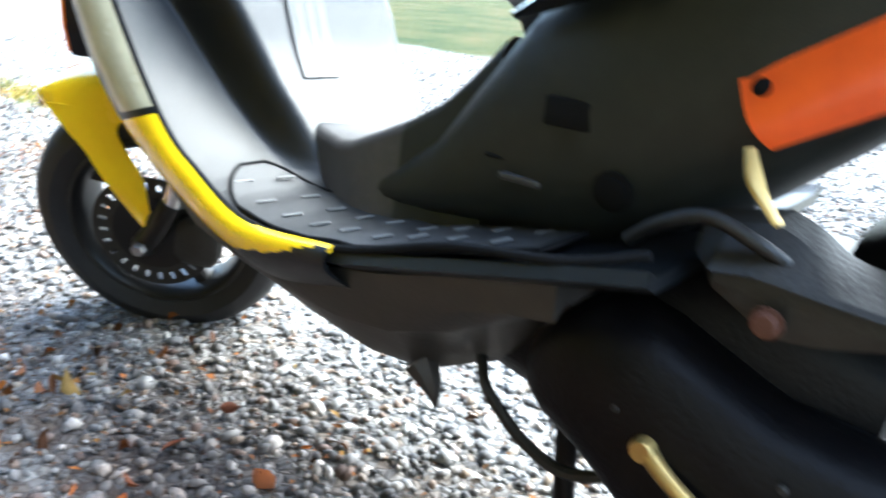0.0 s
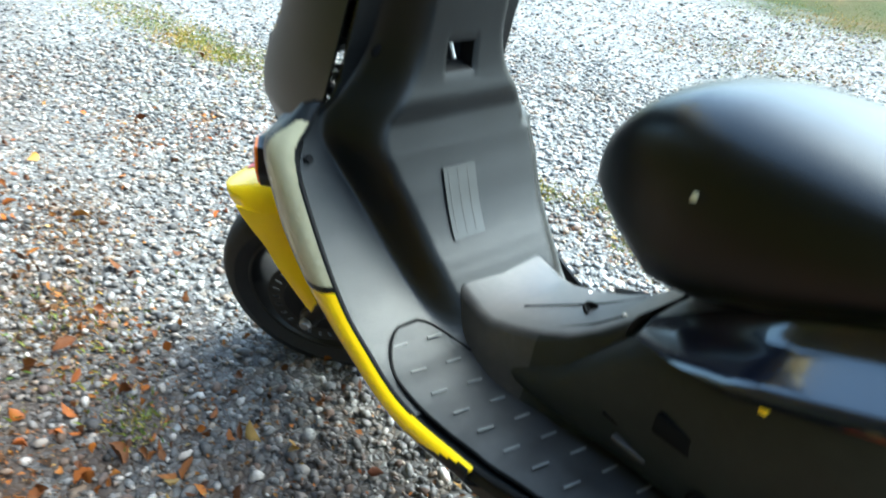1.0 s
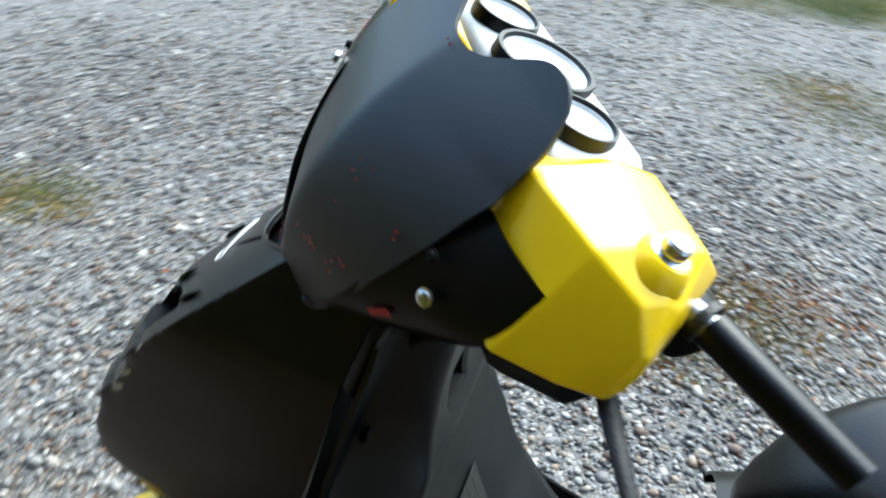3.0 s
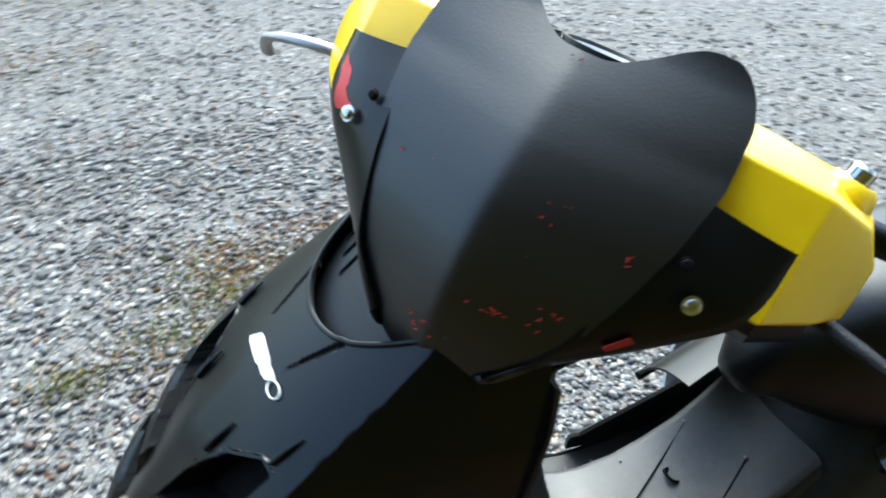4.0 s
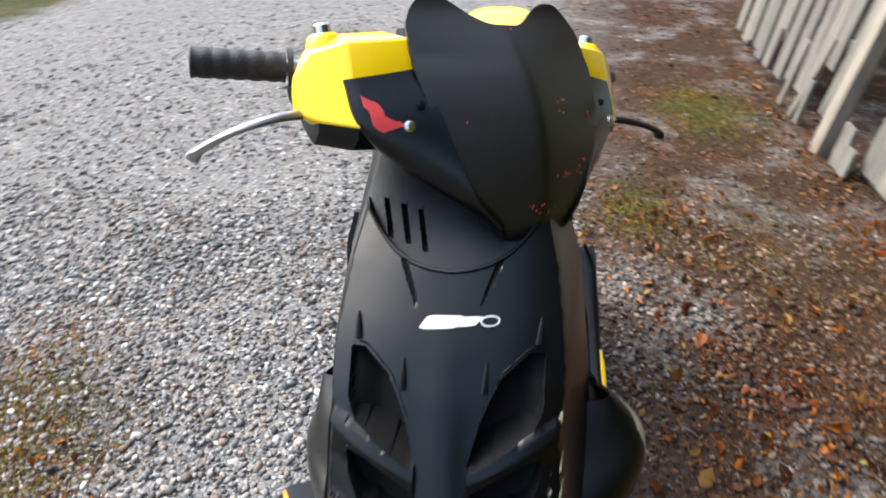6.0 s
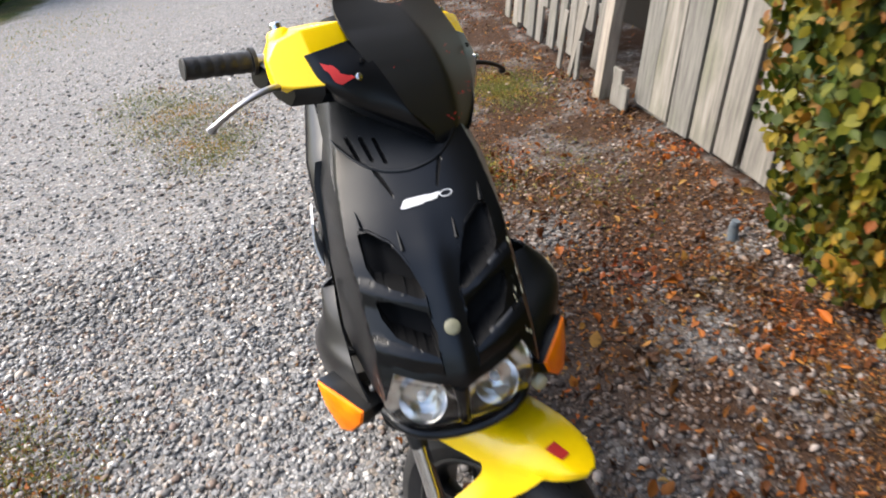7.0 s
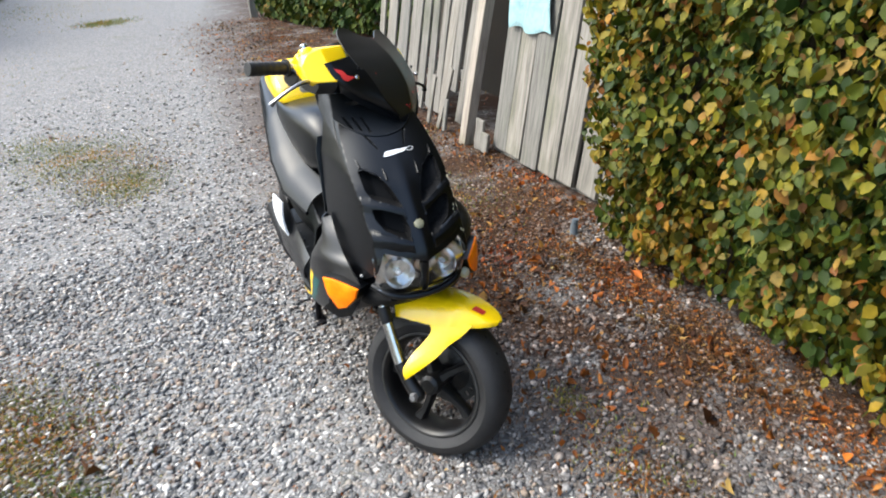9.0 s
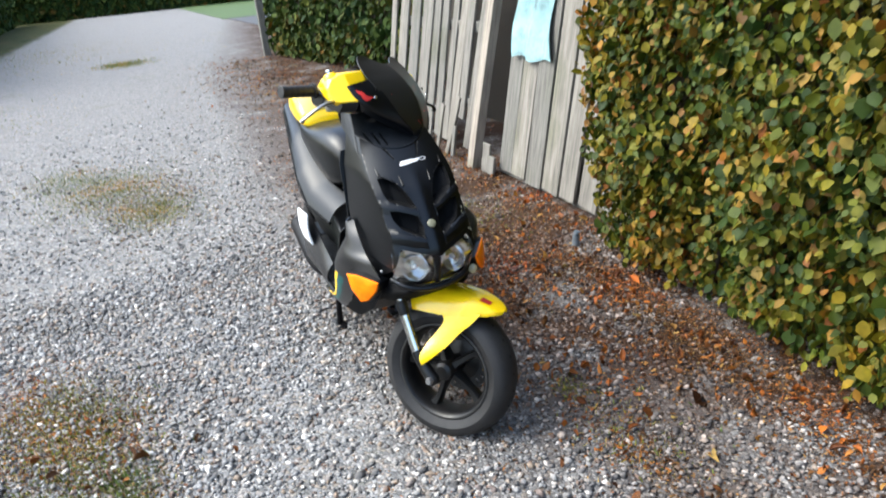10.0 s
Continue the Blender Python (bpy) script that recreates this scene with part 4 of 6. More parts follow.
    ob = part("seat", loft([[(x, y if y > 0 else 0.76 * y, z) for x, y, z in ring_at(*r, n=32, e=3.2, lean=d)] for r, d in zip(seat, lean)]), M_VINYL, scooter, "black vinyl seat with a rounded nose", crease=60)
    part("scuff", plate([(0, 0), (0.007, 0.002), (0.008, 0.011), (0.002, 0.010)], 0.0012, facing((-0.806, 0.141, 0.815), (0, 1, 0.1)), 0.0003), M_CREAM, ob, "pale scuff")
    cowl = [(-0.985, 0.115, 0.885, 0.918), (-1.005, 0.145, 0.875, 0.955), (-1.05, 0.156, 0.865, 0.995), (-1.14, 0.156, 0.865, 1.018), (-1.27, 0.14, 0.875, 1.008), (-1.40, 0.105, 0.89, 0.98), (-1.49, 0.06, 0.905, 0.95), (-1.53, 0.02, 0.915, 0.93)]
    part("tail_cowl", loft([[(x, 0.74 * y, z) for x, y, z in ring_at(*r, n=28, e=2.6)] for r in cowl]), M_YELLOW, scooter, "yellow single-seat tail cowl", crease=60)

    # upper cowl facet: its different reflection is laid on as an ochre sheet
    def dull_facet(u, v):
        x = -1.002 - 0.17 * v
        w, lo, hi = [lerp([(-r[0], r[k]) for r in cowl], -x) for k in (1, 2, 3)]
        y = (2 * u - 1) * 0.74 * w * (0.84 - 0.10 * v * v)
        return x + 0.003 * (1 - v), y, (lo + hi) / 2 + (hi - lo) / 2 * (1 - abs(y / (0.74 * w)) ** 2.6) ** (1 / 2.6) + 0.002
    part("cowl_facet", sheet(dull_facet, 20, 14, 0.003), M_OCHRE, scooter, "cowl's upper facet, its duller light put in as ochre", crease=60)
    part("tail_light", block(-1.545, -1.50, -0.05, 0.05, 0.87, 0.91, 0.01), M_RED, scooter, "red tail light")
    # mudguard and number holder behind
    def guard(u, v):
        a = radians(-8 + 110 * u)
        r = 0.275 + 0.01 * math.cos(math.pi * (v - 0.5))
        return -1.25 - r * math.cos(a), (v - 0.5) * 0.15, 0.24 + r * math.sin(a)
    part("rear_mudguard", sheet(guard, 24, 8, 0.005), M_BLACK, scooter, "black rear mudguard")


def engine():
    case = [(-0.885, 0.04, 0.30, 0.36), (-0.91, 0.058, 0.287, 0.395), (-0.95, 0.063, 0.268, 0.42), (-1.00, 0.065, 0.235, 0.41), (-1.10, 0.06, 0.185, 0.37), (-1.22, 0.06, 0.15, 0.36), (-1.32, 0.055, 0.16, 0.34), (-1.38, 0.04, 0.20, 0.30)]
    rings = [[(x, y + 0.135, z) for x, y, z in ring_at(*r, n=22, e=3.2)] for r in case]
    ob = part("transmission_case", loft(rings), M_ENGINE, scooter, "oily black transmission case", crease=50)
    for k in range(7):
        a = k / 6
        part("case_bolt", bolt(0.003, 0.004), M_CAST, ob, "", facing((-0.92 - 0.4 * a, 0.197, 0.345 - 0.01 * a if k % 2 else 0.20), (0, 1, 0.1)))
    # air box: a long wedge with a ridge along its outer face
    up = [(1.0, 0.505), (1.06, 0.522), (1.085, 0.512), (1.11, 0.496), (1.18, 0.486), (1.24, 0.48)]
    ridge = [(1.0, 0.472), (1.06, 0.482), (1.11, 0.479), (1.18, 0.476), (1.24, 0.472)]
    low = [(1.0, 0.466), (1.03, 0.456), (1.06, 0.441), (1.075, 0.431), (1.11, 0.436), (1.18, 0.458), (1.24, 0.462)]
    rings = []
    for k in range(17):
        x = 1.0 + 0.015 * k
        a, b, c = eased(up, x, 0.004), eased(ridge, x, 0.004), eased(low, x, 0.004)
        w = 0.05 * soft(1.0, 1.03, x)
        rings.append([(-x, y, z) for y, z in ((0.09, a - 0.012), (0.118, a), (0.128 + 0.5 * w, a - 0.006), (0.132 + w, b + 0.004), (0.136 + w, b), (0.122 + w, b - 0.005), (0.124 + w, (b + c) / 2), (0.120 + w, c + 0.004), (0.112 + 0.8 * w, c), (0.09, c + 0.006))])
    part("air_box", loft(rings), M_CAST, scooter, "grimy grey air box", crease=26)
    part("inner_guard", loft([ring_at(*r, n=22, e=3.0) for r in ((-1.10, 0.08, 0.44, 0.50), (-1.14, 0.11, 0.42, 0.53), (-1.22, 0.12, 0.44, 0.56), (-1.34, 0.12, 0.46, 0.60), (-1.46, 0.09, 0.47, 0.60))]), M_ENGINE, scooter, "black inner mudguard over the rear wheel")
    part("rusty_nut", bolt(0.009, 0.010), M_RUST, scooter, "rust-brown nut", facing((-1.078, 0.184, 0.452), (0, 1, 0)))
    part("engine_block", loft([ring_at(*r, n=20, e=3.4) for r in ((-0.74, 0.09, 0.262, 0.40), (-0.80, 0.115, 0.252, 0.43), (-0.88, 0.125, 0.243, 0.44), (-0.98, 0.125, 0.21, 0.47), (-1.08, 0.12, 0.22, 0.47), (-1.16, 0.10, 0.25, 0.43))]), M_ENGINE, scooter, "dark engine block")
    lever = part("kick_lever", tube([(-1.018, 0.200, 0.322), (-1.045, 0.207, 0.308), (-1.10, 0.210, 0.280), (-1.16, 0.222, 0.25)], [0.009, 0.008, 0.008, 0.007], 10, 5), M_BRASS, scooter, "brassy plated kick-start lever")
    part("lever_boss", turned([(0.0005, 0.012), (0.009, 0.012), (0.011, 0.008), (0.011, -0.012), (0.0005, -0.012)], 18), M_BRASS, lever, "", Matrix.Translation((-1.018, 0.198, 0.322)))
    hose = [(-0.955, 0.165, 0.475), (-0.985, 0.178, 0.50), (-1.02, 0.182, 0.515), (-1.055, 0.178, 0.505), (-1.08, 0.165, 0.49)]
    part("breather_hose", tube(hose, 0.006, 10, 6), M_GRIP, scooter, "black breather hose over the engine")
    part("clip_strap", tube([(-1.035, 0.172, 0.568), (-1.048, 0.182, 0.545), (-1.068, 0.182, 0.522)], [0.004, 0.007, 0.005], 8, 4, 0.5), M_BRASS, scooter, "brassy clip beside the air box")
    part("cable", tube([(-0.80, 0.13, 0.30), (-0.822, 0.15, 0.278), (-0.842, 0.152, 0.258), (-0.882, 0.152, 0.232), (-0.93, 0.15, 0.222), (-0.98, 0.14, 0.24)], 0.0065, 8, 8), M_GRIP, scooter, "black looped cable")
    ex = part("exhaust", tube([(-0.88, -0.09, 0.26), (-1.0, -0.13, 0.24), (-1.12, -0.145, 0.27), (-1.4, -0.145, 0.36)], [0.018, 0.022, 0.042, 0.040], 16, 6), M_ENGINE, scooter, "black exhaust silencer")
    st = part("centre_stand", tube([(-0.90, -0.10, 0.24), (-0.90, 0.0, 0.235), (-0.90, 0.10, 0.24)], 0.012, 10, 3), M_ENGINE, scooter, "black steel centre stand")
    for s in (1, -1):
        part("stand_leg", tube([(-0.90, 0.10 * s, 0.24), (-0.92, 0.115 * s, 0.13), (-0.935, 0.125 * s, 0.012)], [0.013, 0.012, 0.014], 10, 4), M_ENGINE, st)
        part("stand_foot", block(-0.99, -0.88, 0.125 * s - 0.025, 0.125 * s + 0.025, -0.012, 0.012, 0.005), M_ENGINE, st)


def wheel(name, m, label):
    ob = new(name)
    ob.parent = scooter
    ob.matrix_local = m
    ob["label"] = label
    R, H = 0.236, 0.063
    prof = [(0.158, 0.044), (0.172, 0.054), (0.192, H), (0.212, 0.058), (0.226, 0.042), (0.233, 0.022), (R, 0.0)]
    prof = [*prof, *[(r, -h) for r, h in reversed(prof[:-1])]]
    bm = turned([*prof, (0.154, -0.04), (0.150, 0.0), (0.154, 0.04), prof[0]], 72)
    bmesh.ops.recalc_face_normals(bm, faces=bm.faces)
    part("tyre", bm, M_RUBBER, ob, "worn black tyre")
    gr = bmesh.new()
    for k in range(26):
        for s in (1, -1):
            a0 = 2 * math.pi * (k + (0.5 if s < 0 else 0)) / 26
            quad = []
            for da, h in ((0.0, 0.006), (0.03, 0.006), (0.15, 0.045), (0.12, 0.045)):
                r = float(np.interp(h, [0, 0.022, 0.042, 0.058], [R, 0.233, 0.226, 0.212])) + 0.0006
                quad.append(gr.verts.new((r * math.cos(a0 + da), h * s, r * math.sin(a0 + da))))
            gr.faces.new(quad)
    part("tread_groove", gr, M_DARK, ob)
    bm = turned([(0.160, 0.046), (0.163, 0.051), (0.157, 0.053), (0.150, 0.047), (0.144, 0.030), (0.140, 0.0), (0.144, -0.030), (0.150, -0.047), (0.157, -0.053), (0.163, -0.051), (0.160, -0.046), (0.152, -0.03), (0.150, 0), (0.152, 0.03), (0.160, 0.046)], 64)
    bmesh.ops.recalc_face_normals(bm, faces=bm.faces)
    rim = part("rim", bm, M_RIM, ob, "black alloy rim with a polished edge")
    for s in (1, -1):
        part("rim_edge", turned([(0.1635, 0.0505), (0.1645, 0.0525), (0.161, 0.0545), (0.158, 0.054), (0.1635, 0.0505)], 64), M_CAST, rim, "", Matrix.Diagonal((1, s, 1, 1)))
    for k in range(5):
        a = 2 * math.pi * k / 5 + 0.35
        d, w = Vector((math.cos(a), 0, math.sin(a))), Vector((-math.sin(a), 0, math.cos(a)))
        rings = []
        for r, hw, hy, tw in ((0.025, 0.016, 0.030, 0), (0.06, 0.012, 0.022, 0.004), (0.11, 0.011, 0.018, 0.006), (0.146, 0.018, 0.024, 0.0)):
            c = d * r + w * tw
            rings.append([c + w * hw * x + Vector((0, hy * y, 0)) for x, y in ((1, 0.6), (0.6, 1), (-0.6, 1), (-1, 0.6), (-1, -0.6), (-0.6, -1), (0.6, -1), (1, -0.6))])
        part("spoke", loft(rings), M_RIM, rim)
    part("hub", turned([(0.0005, 0.058), (0.02, 0.058), (0.030, 0.05), (0.034, 0.03), (0.034, -0.03), (0.030, -0.05), (0.02, -0.058), (0.0005, -0.058)], 28), M_RIM, rim)
    return ob


def front_end():
    w = wheel("front_wheel", STEER, "black five-spoke alloy front wheel with a worn tyre")

    def disc(u, v):
        a = 2 * math.pi * u
        r = 0.068 + 0.040 * v
        return r * math.cos(a), 0.078, r * math.sin(a)
    part("brake_disc", sheet(disc, 144, 8, 0.004, lambda u, v: not (0.35 < v < 0.75 and (u * 24) % 1 < 0.3)), M_CAST, w, "slotted dull brake disc")
    part("disc_carrier", turned([(0.0005, 0.074), (0.05, 0.074), (0.072, 0.079), (0.072, 0.075), (0.05, 0.066), (0.0005, 0.066)], 28), M_RIM, w)
    fork = part("fork", tube([(-0.06, -0.085, 0.335), (-0.062, 0, 0.345), (-0.06, 0.085, 0.335)], 0.022, 12, 3), M_ENGINE, scooter, "telescopic fork with bright legs", STEER)
    for s in (1, -1):
        y = 0.112 * s
        part("stanchion", tube([(-0.078, y, 0.36), (-0.066, y, 0.27), (-0.060, y, 0.21)], 0.0125, 14, 3), M_CHROME, fork, "chrome stanchion", STEER)
        part("fork_collar", tube([(-0.0665, y, 0.262), (-0.063, y, 0.238), (-0.060, y, 0.215)], [0.018, 0.019, 0.017], 14, 3), M_GRIP, fork, "black dust collar", STEER)
        part("fork_leg", tube([(-0.060, y, 0.218), (-0.050, y, 0.15), (-0.040, y, 0.088)], [0.0165, 0.0165, 0.0175], 16, 3), M_CHROME, fork, "bright silver fork leg", STEER)
        part("axle_lug", tube([(-0.042, y, 0.095), (-0.022, y, 0.04), (0.0, y, -0.005), (0.008, y, -0.02)], [0.019, 0.020, 0.022, 0.012], 14, 4), M_RIM, fork, "dark axle lug", STEER)
        part("axle_nut", turned([(0.0005, 0.012), (0.010, 0.012), (0.013, 0.006), (0.013, -0.01)], 6), M_STEEL, fork, "", STEER @ Matrix.Translation((0, y + 0.02 * s, 0)) @ Matrix.Diagonal((1, s, 1, 1)))
    part("brake_caliper", loft([[(x - 0.085, y + 0.092, z + 0.02) for x, y, z in ring_at(*r, n=18, e=3)] for r in ((-0.04, 0.018, -0.03, 0.03), (-0.03, 0.024, -0.045, 0.045), (0.02, 0.024, -0.05, 0.05), (0.035, 0.018, -0.035, 0.035))]), M_CAST, fork, "grimy brake caliper", STEER)
    part("brake_hose", tube([(-0.085, 0.105, 0.06), (-0.12, 0.11, 0.14), (-0.10, 0.10, 0.25), (-0.07, 0.06, 0.36)], 0.005, 8, 6), M_GRIP, fork, "", STEER)

    def guard(u, v):
        a = radians(37 + 64 * u)
        c = 2 * v - 1
        half = 0.086 * lerp([(0, 0.16), (0.03, 0.40), (0.08, 0.60), (0.18, 0.82), (0.32, 0.95), (0.5, 1.0), (1, 1.0)], u)
        top = lerp([(0, 0.298), (0.18, 0.291), (0.4, 0.283), (0.7, 0.280), (1, 0.282)], u)
        low = lerp([(0, 0.288), (0.08, 0.266), (0.18, 0.245), (0.35, 0.222), (0.6, 0.208), (0.8, 0.212), (1, 0.228)], u)
        r = top - (top - low) * (0.15 * abs(c) ** 1.5 + 0.85 * abs(c) ** 5)
        return r * math.cos(a), math.copysign(abs(c) ** 0.8, c) * half, r * math.sin(a)
    fender = part("front_mudguard", sheet(guard, 56, 36, 0.004), M_YELLOW, scooter, "yellow front mudguard with side struts", STEER, 45)
    for s in (1, -1):
        back = catmull([(0.040, 0.080, 0.225), (0.066, 0.086, 0.186), (0.040, 0.098, 0.152), (0.010, 0.112, 0.125), (-0.012, 0.136, 0.094), (-0.016, 0.140, 0.082)], 6)
        front = catmull([(0.190, 0.068, 0.190), (0.156, 0.079, 0.163), (0.112, 0.093, 0.136), (0.078, 0.108, 0.108), (0.014, 0.132, 0.069), (-0.012, 0.142, 0.055)], 6)

        def strut(u, v):
            p = along(back, u).lerp(along(front, u), v)
            return p.x, (p.y + 0.004 * math.sin(math.pi * v)) * s, p.z
        bm = sheet(strut, 32, 10, 0.005)
        bmesh.ops.recalc_face_normals(bm, faces=bm.faces)
        part("strut", bm, M_YELLOW, fender, "", STEER)
    def mark(u, v):
        a, c = 0.13 + 0.10 * u, 0.26 + 0.16 * v
        p = Vector(guard(a, c))
        return p * 1.019
    part("decal", sheet(mark, 8, 6, 0.0008), M_RED, fender, "small faded red decal", STEER)


def screen_x(y, z):
    mid = eased([(0.745, 0.048), (0.765, 0.056), (0.80, 0.063), (0.85, 0.061), (0.89, 0.051), (0.93, 0.033), (0.97, 0.004), (1.006, -0.03), (1.04, -0.062)], z, 0.02)
    return mid - 0.34 * (math.sqrt(y * y + 0.00004) - 0.0063) * lerp([(0.90, 1.0), (0.97, 0.8), (1.04, 0.25)], z)


SEAM = [(-0.030, 0.126, 0.952), (0.000, 0.118, 0.915), (0.020, 0.106, 0.878), (0.040, 0.084, 0.825), (0.050, 0.052, 0.785)]
BROW = [(-0.048, 0.196, 0.941), (-0.024, 0.188, 0.892), (0.000, 0.142, 0.848), (0.031, 0.080, 0.803), (0.046, 0.040, 0.770)]
# handlebar cover: sections outwards from the middle, eight corners (x, z) each
COVER = [
    (0.000, [(-0.070, 0.975), (-0.060, 0.93), (-0.060, 0.89), (-0.110, 0.88), (-0.165, 0.932), (-0.170, 0.955), (-0.150, 0.972), (-0.110, 0.976)]),
    (0.105, [(-0.052, 0.984), (-0.040, 0.93), (-0.040, 0.89), (-0.100, 0.88), (-0.168, 0.932), (-0.174, 0.958), (-0.150, 0.980), (-0.110, 0.988)]),
    (0.120, [(-0.045, 0.988), (-0.032, 0.93), (-0.030, 0.890), (-0.100, 0.880), (-0.168, 0.932), (-0.175, 0.960), (-0.148, 0.988), (-0.112, 0.997)]),
    (0.190, [(-0.064, 0.982), (-0.047, 0.937), (-0.026, 0.891), (-0.085, 0.885), (-0.166, 0.935), (-0.176, 0.961), (-0.150, 0.984), (-0.108, 0.991)]),
    (0.222, [(-0.086, 0.970), (-0.072, 0.931), (-0.062, 0.895), (-0.088, 0.890), (-0.124, 0.918), (-0.130, 0.940), (-0.122, 0.962), (-0.106, 0.973)]),
    (0.240, [(-0.094, 0.942), (-0.089, 0.925), (-0.086, 0.902), (-0.090, 0.900), (-0.100, 0.908), (-0.103, 0.920), (-0.103, 0.934), (-0.099, 0.943)]),
]


def handlebars():
    half = [(0.762, 0.026), (0.768, 0.042), (0.780, 0.058), (0.80, 0.074), (0.825, 0.088), (0.85, 0.099), (0.88, 0.110), (0.92, 0.122), (0.963, 0.129), (1.0, 0.125), (1.04, 0.112)]

    def screen(u, v):
        a = 2 * u - 1
        top = 1.007 + 0.030 * soft(0.10, 0.72, abs(a)) - 0.036 * (1 - math.sqrt(max(0.0, 1 - (max(0.0, abs(a) - 0.80) / 0.202) ** 2)))
        z = 0.762 + (top - 0.762) * v
        y = a * lerp(half, z)
        return screen_x(y, z), y, z
    ws = part("windshield", sheet(screen, 80, 64, 0.004), M_SHELL, scooter, "matt black flyscreen with red paint showing through scratches", BARS, 50)
    rng = random.Random(4)
    flecks = bmesh.new()
    # ragged flecks of red where the black has been knocked off: (y, z, spread across, spread up, flecks)
    for y, z, dy, dz, k in ((0.045, 0.838, 0.026, 0.003, 16), (0.072, 0.852, 0.014, 0.004, 9), (0.098, 0.905, 0.002, 0.010, 6), (0.045, 0.922, 0.009, 0.005, 7), (-0.020, 0.805, 0.012, 0.006, 8), (0.002, 0.80, 0.012, 0.012, 7), (0.008, 0.775, 0.006, 0.002, 4), (-0.085, 0.90, 0.004, 0.002, 2), (0.0, 1.003, 0.004, 0.001, 3), (0.03, 0.90, 0.02, 0.02, 5)):
        for _ in range(max(1, int(k * 0.7))):
            c, w = rng.gauss(0, 0.55), rng.uniform(0.0004, 0.0013)
            py, pz = y + dy * c, z + dz * rng.gauss(0, 0.6) + (0.35 * dz / 0.004 * 0.004 * c if dy > 0.012 else 0)
            tilt, ph = rng.uniform(0.2, 1.2), rng.uniform(0, 6)

            def fleck(u, v, py=py, pz=pz, w=w, tilt=tilt, ph=ph):
                a = 2 * math.pi * u
                r = v * w * (1 + 0.35 * math.sin(3 * a + ph) + 0.25 * math.sin(5 * a + 2 * ph))
                yy = py + r * (1.7 * math.cos(a) * math.cos(tilt) - 0.6 * math.sin(a) * math.sin(tilt))
                zz = pz + r * (1.7 * math.cos(a) * math.sin(tilt) + 0.6 * math.sin(a) * math.cos(tilt))
                return screen_x(yy, zz) + 0.0022, yy, zz
            one = bpy.data.meshes.new("fleck")
            bit = sheet(fleck, 9, 1, 0.0004)
            bit.to_mesh(one)
            bit.free()
            flecks.from_mesh(one)
            bpy.data.meshes.remove(one)
    tagged(part("paint_chip", flecks, M_RED, ws, "red flecks of bare paint", BARS), kind="stuff")

    stations = [(-y, ring) for y, ring in reversed(COVER[1:])] + COVER
    bm = loft([[(x, y, z) for x, z in ring] for y, ring in stations])
    cover = part("bar_cover", bm, M_YELLOW, scooter, "yellow handlebar cover", BARS, 65)
    mod = cover.modifiers.new("bevel", "BEVEL")
    mod.width, mod.segments, mod.limit_method, mod.angle_limit = 0.011, 4, "ANGLE", radians(14)
    rings = []
    for y, ring in stations[1:-1]:
        f, r = ring[2], ring[4]
        rings.append([(f[0] - 0.004, y, f[1] + 0.006), (f[0] - 0.006, y, f[1] - 0.012), (f[0] - 0.022, y, f[1] - 0.026), ((f[0] + r[0]) / 2, y, f[1] - 0.022), (r[0] + 0.01, y, r[1] - 0.034), (r[0] - 0.006, y, r[1] - 0.018), (r[0] - 0.002, y, r[1] + 0.006)])
    part("lower_cover", loft(rings), M_BLACK, scooter, "black lower handlebar cover", BARS, 40)
    for s in (1, -1):
        # side cheek with its screws
        seam, brow = catmull(SEAM, 8), catmull(BROW, 8)

        def cheek(u, v):
            a, b = along(seam, u), along(brow, u)
            if v > 0.8:
                k = (v - 0.8) / 0.2
                return b.x - 0.030 * k - 0.003, (b.y - 0.012 * k) * s, b.z - 0.004 * k
            p = a.lerp(b, v / 0.8 * 1.10 - 0.10)
            return p.x - 0.003 + 0.004 * math.sin(math.pi * v / 0.8) - 0.004 * soft(0.7, 0.8, v), p.y * s, p.z
        bm = sheet(cheek, 40, 24, 0.004)
        bmesh.ops.recalc_face_normals(bm, faces=bm.faces)
        ck = part("side_cheek", bm, M_BLACK, cover, "satin black side cheek", BARS, 50)
        part("screw", bolt(0.0052, 0.005), M_CHROME, ck, "bright screw head", BARS @ facing((0.004, 0.147 * s, 0.895), (1, 0.3 * s, 0.3)))
        part("screw", bolt(0.0036, 0.004), M_DARK, ck, "", BARS @ facing((0.001, 0.131 * s, 0.918), (1, 0.3 * s, 0.3)))
        if s < 0:
            def patch(u, v):
                p = Vector(cheek(0.04 + 0.26 * u, 0.56 + 0.22 * v - 0.12 * u + 0.03 * math.sin(9 * u) * v))
                return p.x + 0.0045, p.y, p.z
            part("paint_patch", sheet(patch, 24, 16, 0.0005, lambda u, v: v > 0.75 - 0.75 * u + 0.12 * math.sin(11 * u)), M_RED, ck, "bare red paint patch", BARS)
        else:
            def patch(u, v):
                p = Vector(cheek(0.52 + 0.07 * u, 0.50 + 0.10 * v))
                return p.x + 0.0045, p.y, p.z
            part("paint_patch", sheet(patch, 6, 3, 0.0005), M_RED, ck, "bare red paint patch", BARS)
        # mirror seat left without its mirror
        boss = part("mirror_boss", turned([(0.0005, 0.014), (0.015, 0.014), (0.019, 0.010), (0.023, -0.002), (0.025, -0.03)], 28, "z"), M_YELLOW, cover, "", BARS @ facing((-0.108, 0.197 * s, 0.977), (-0.1, 0.15 * s, 1)))
        part("mirror_bolt", bolt(0.010, 0.014), M_CHROME, boss, "bright mirror bolt", BARS @ facing((-0.109, 0.198 * s, 0.988), (-0.1, 0.15 * s, 1)))
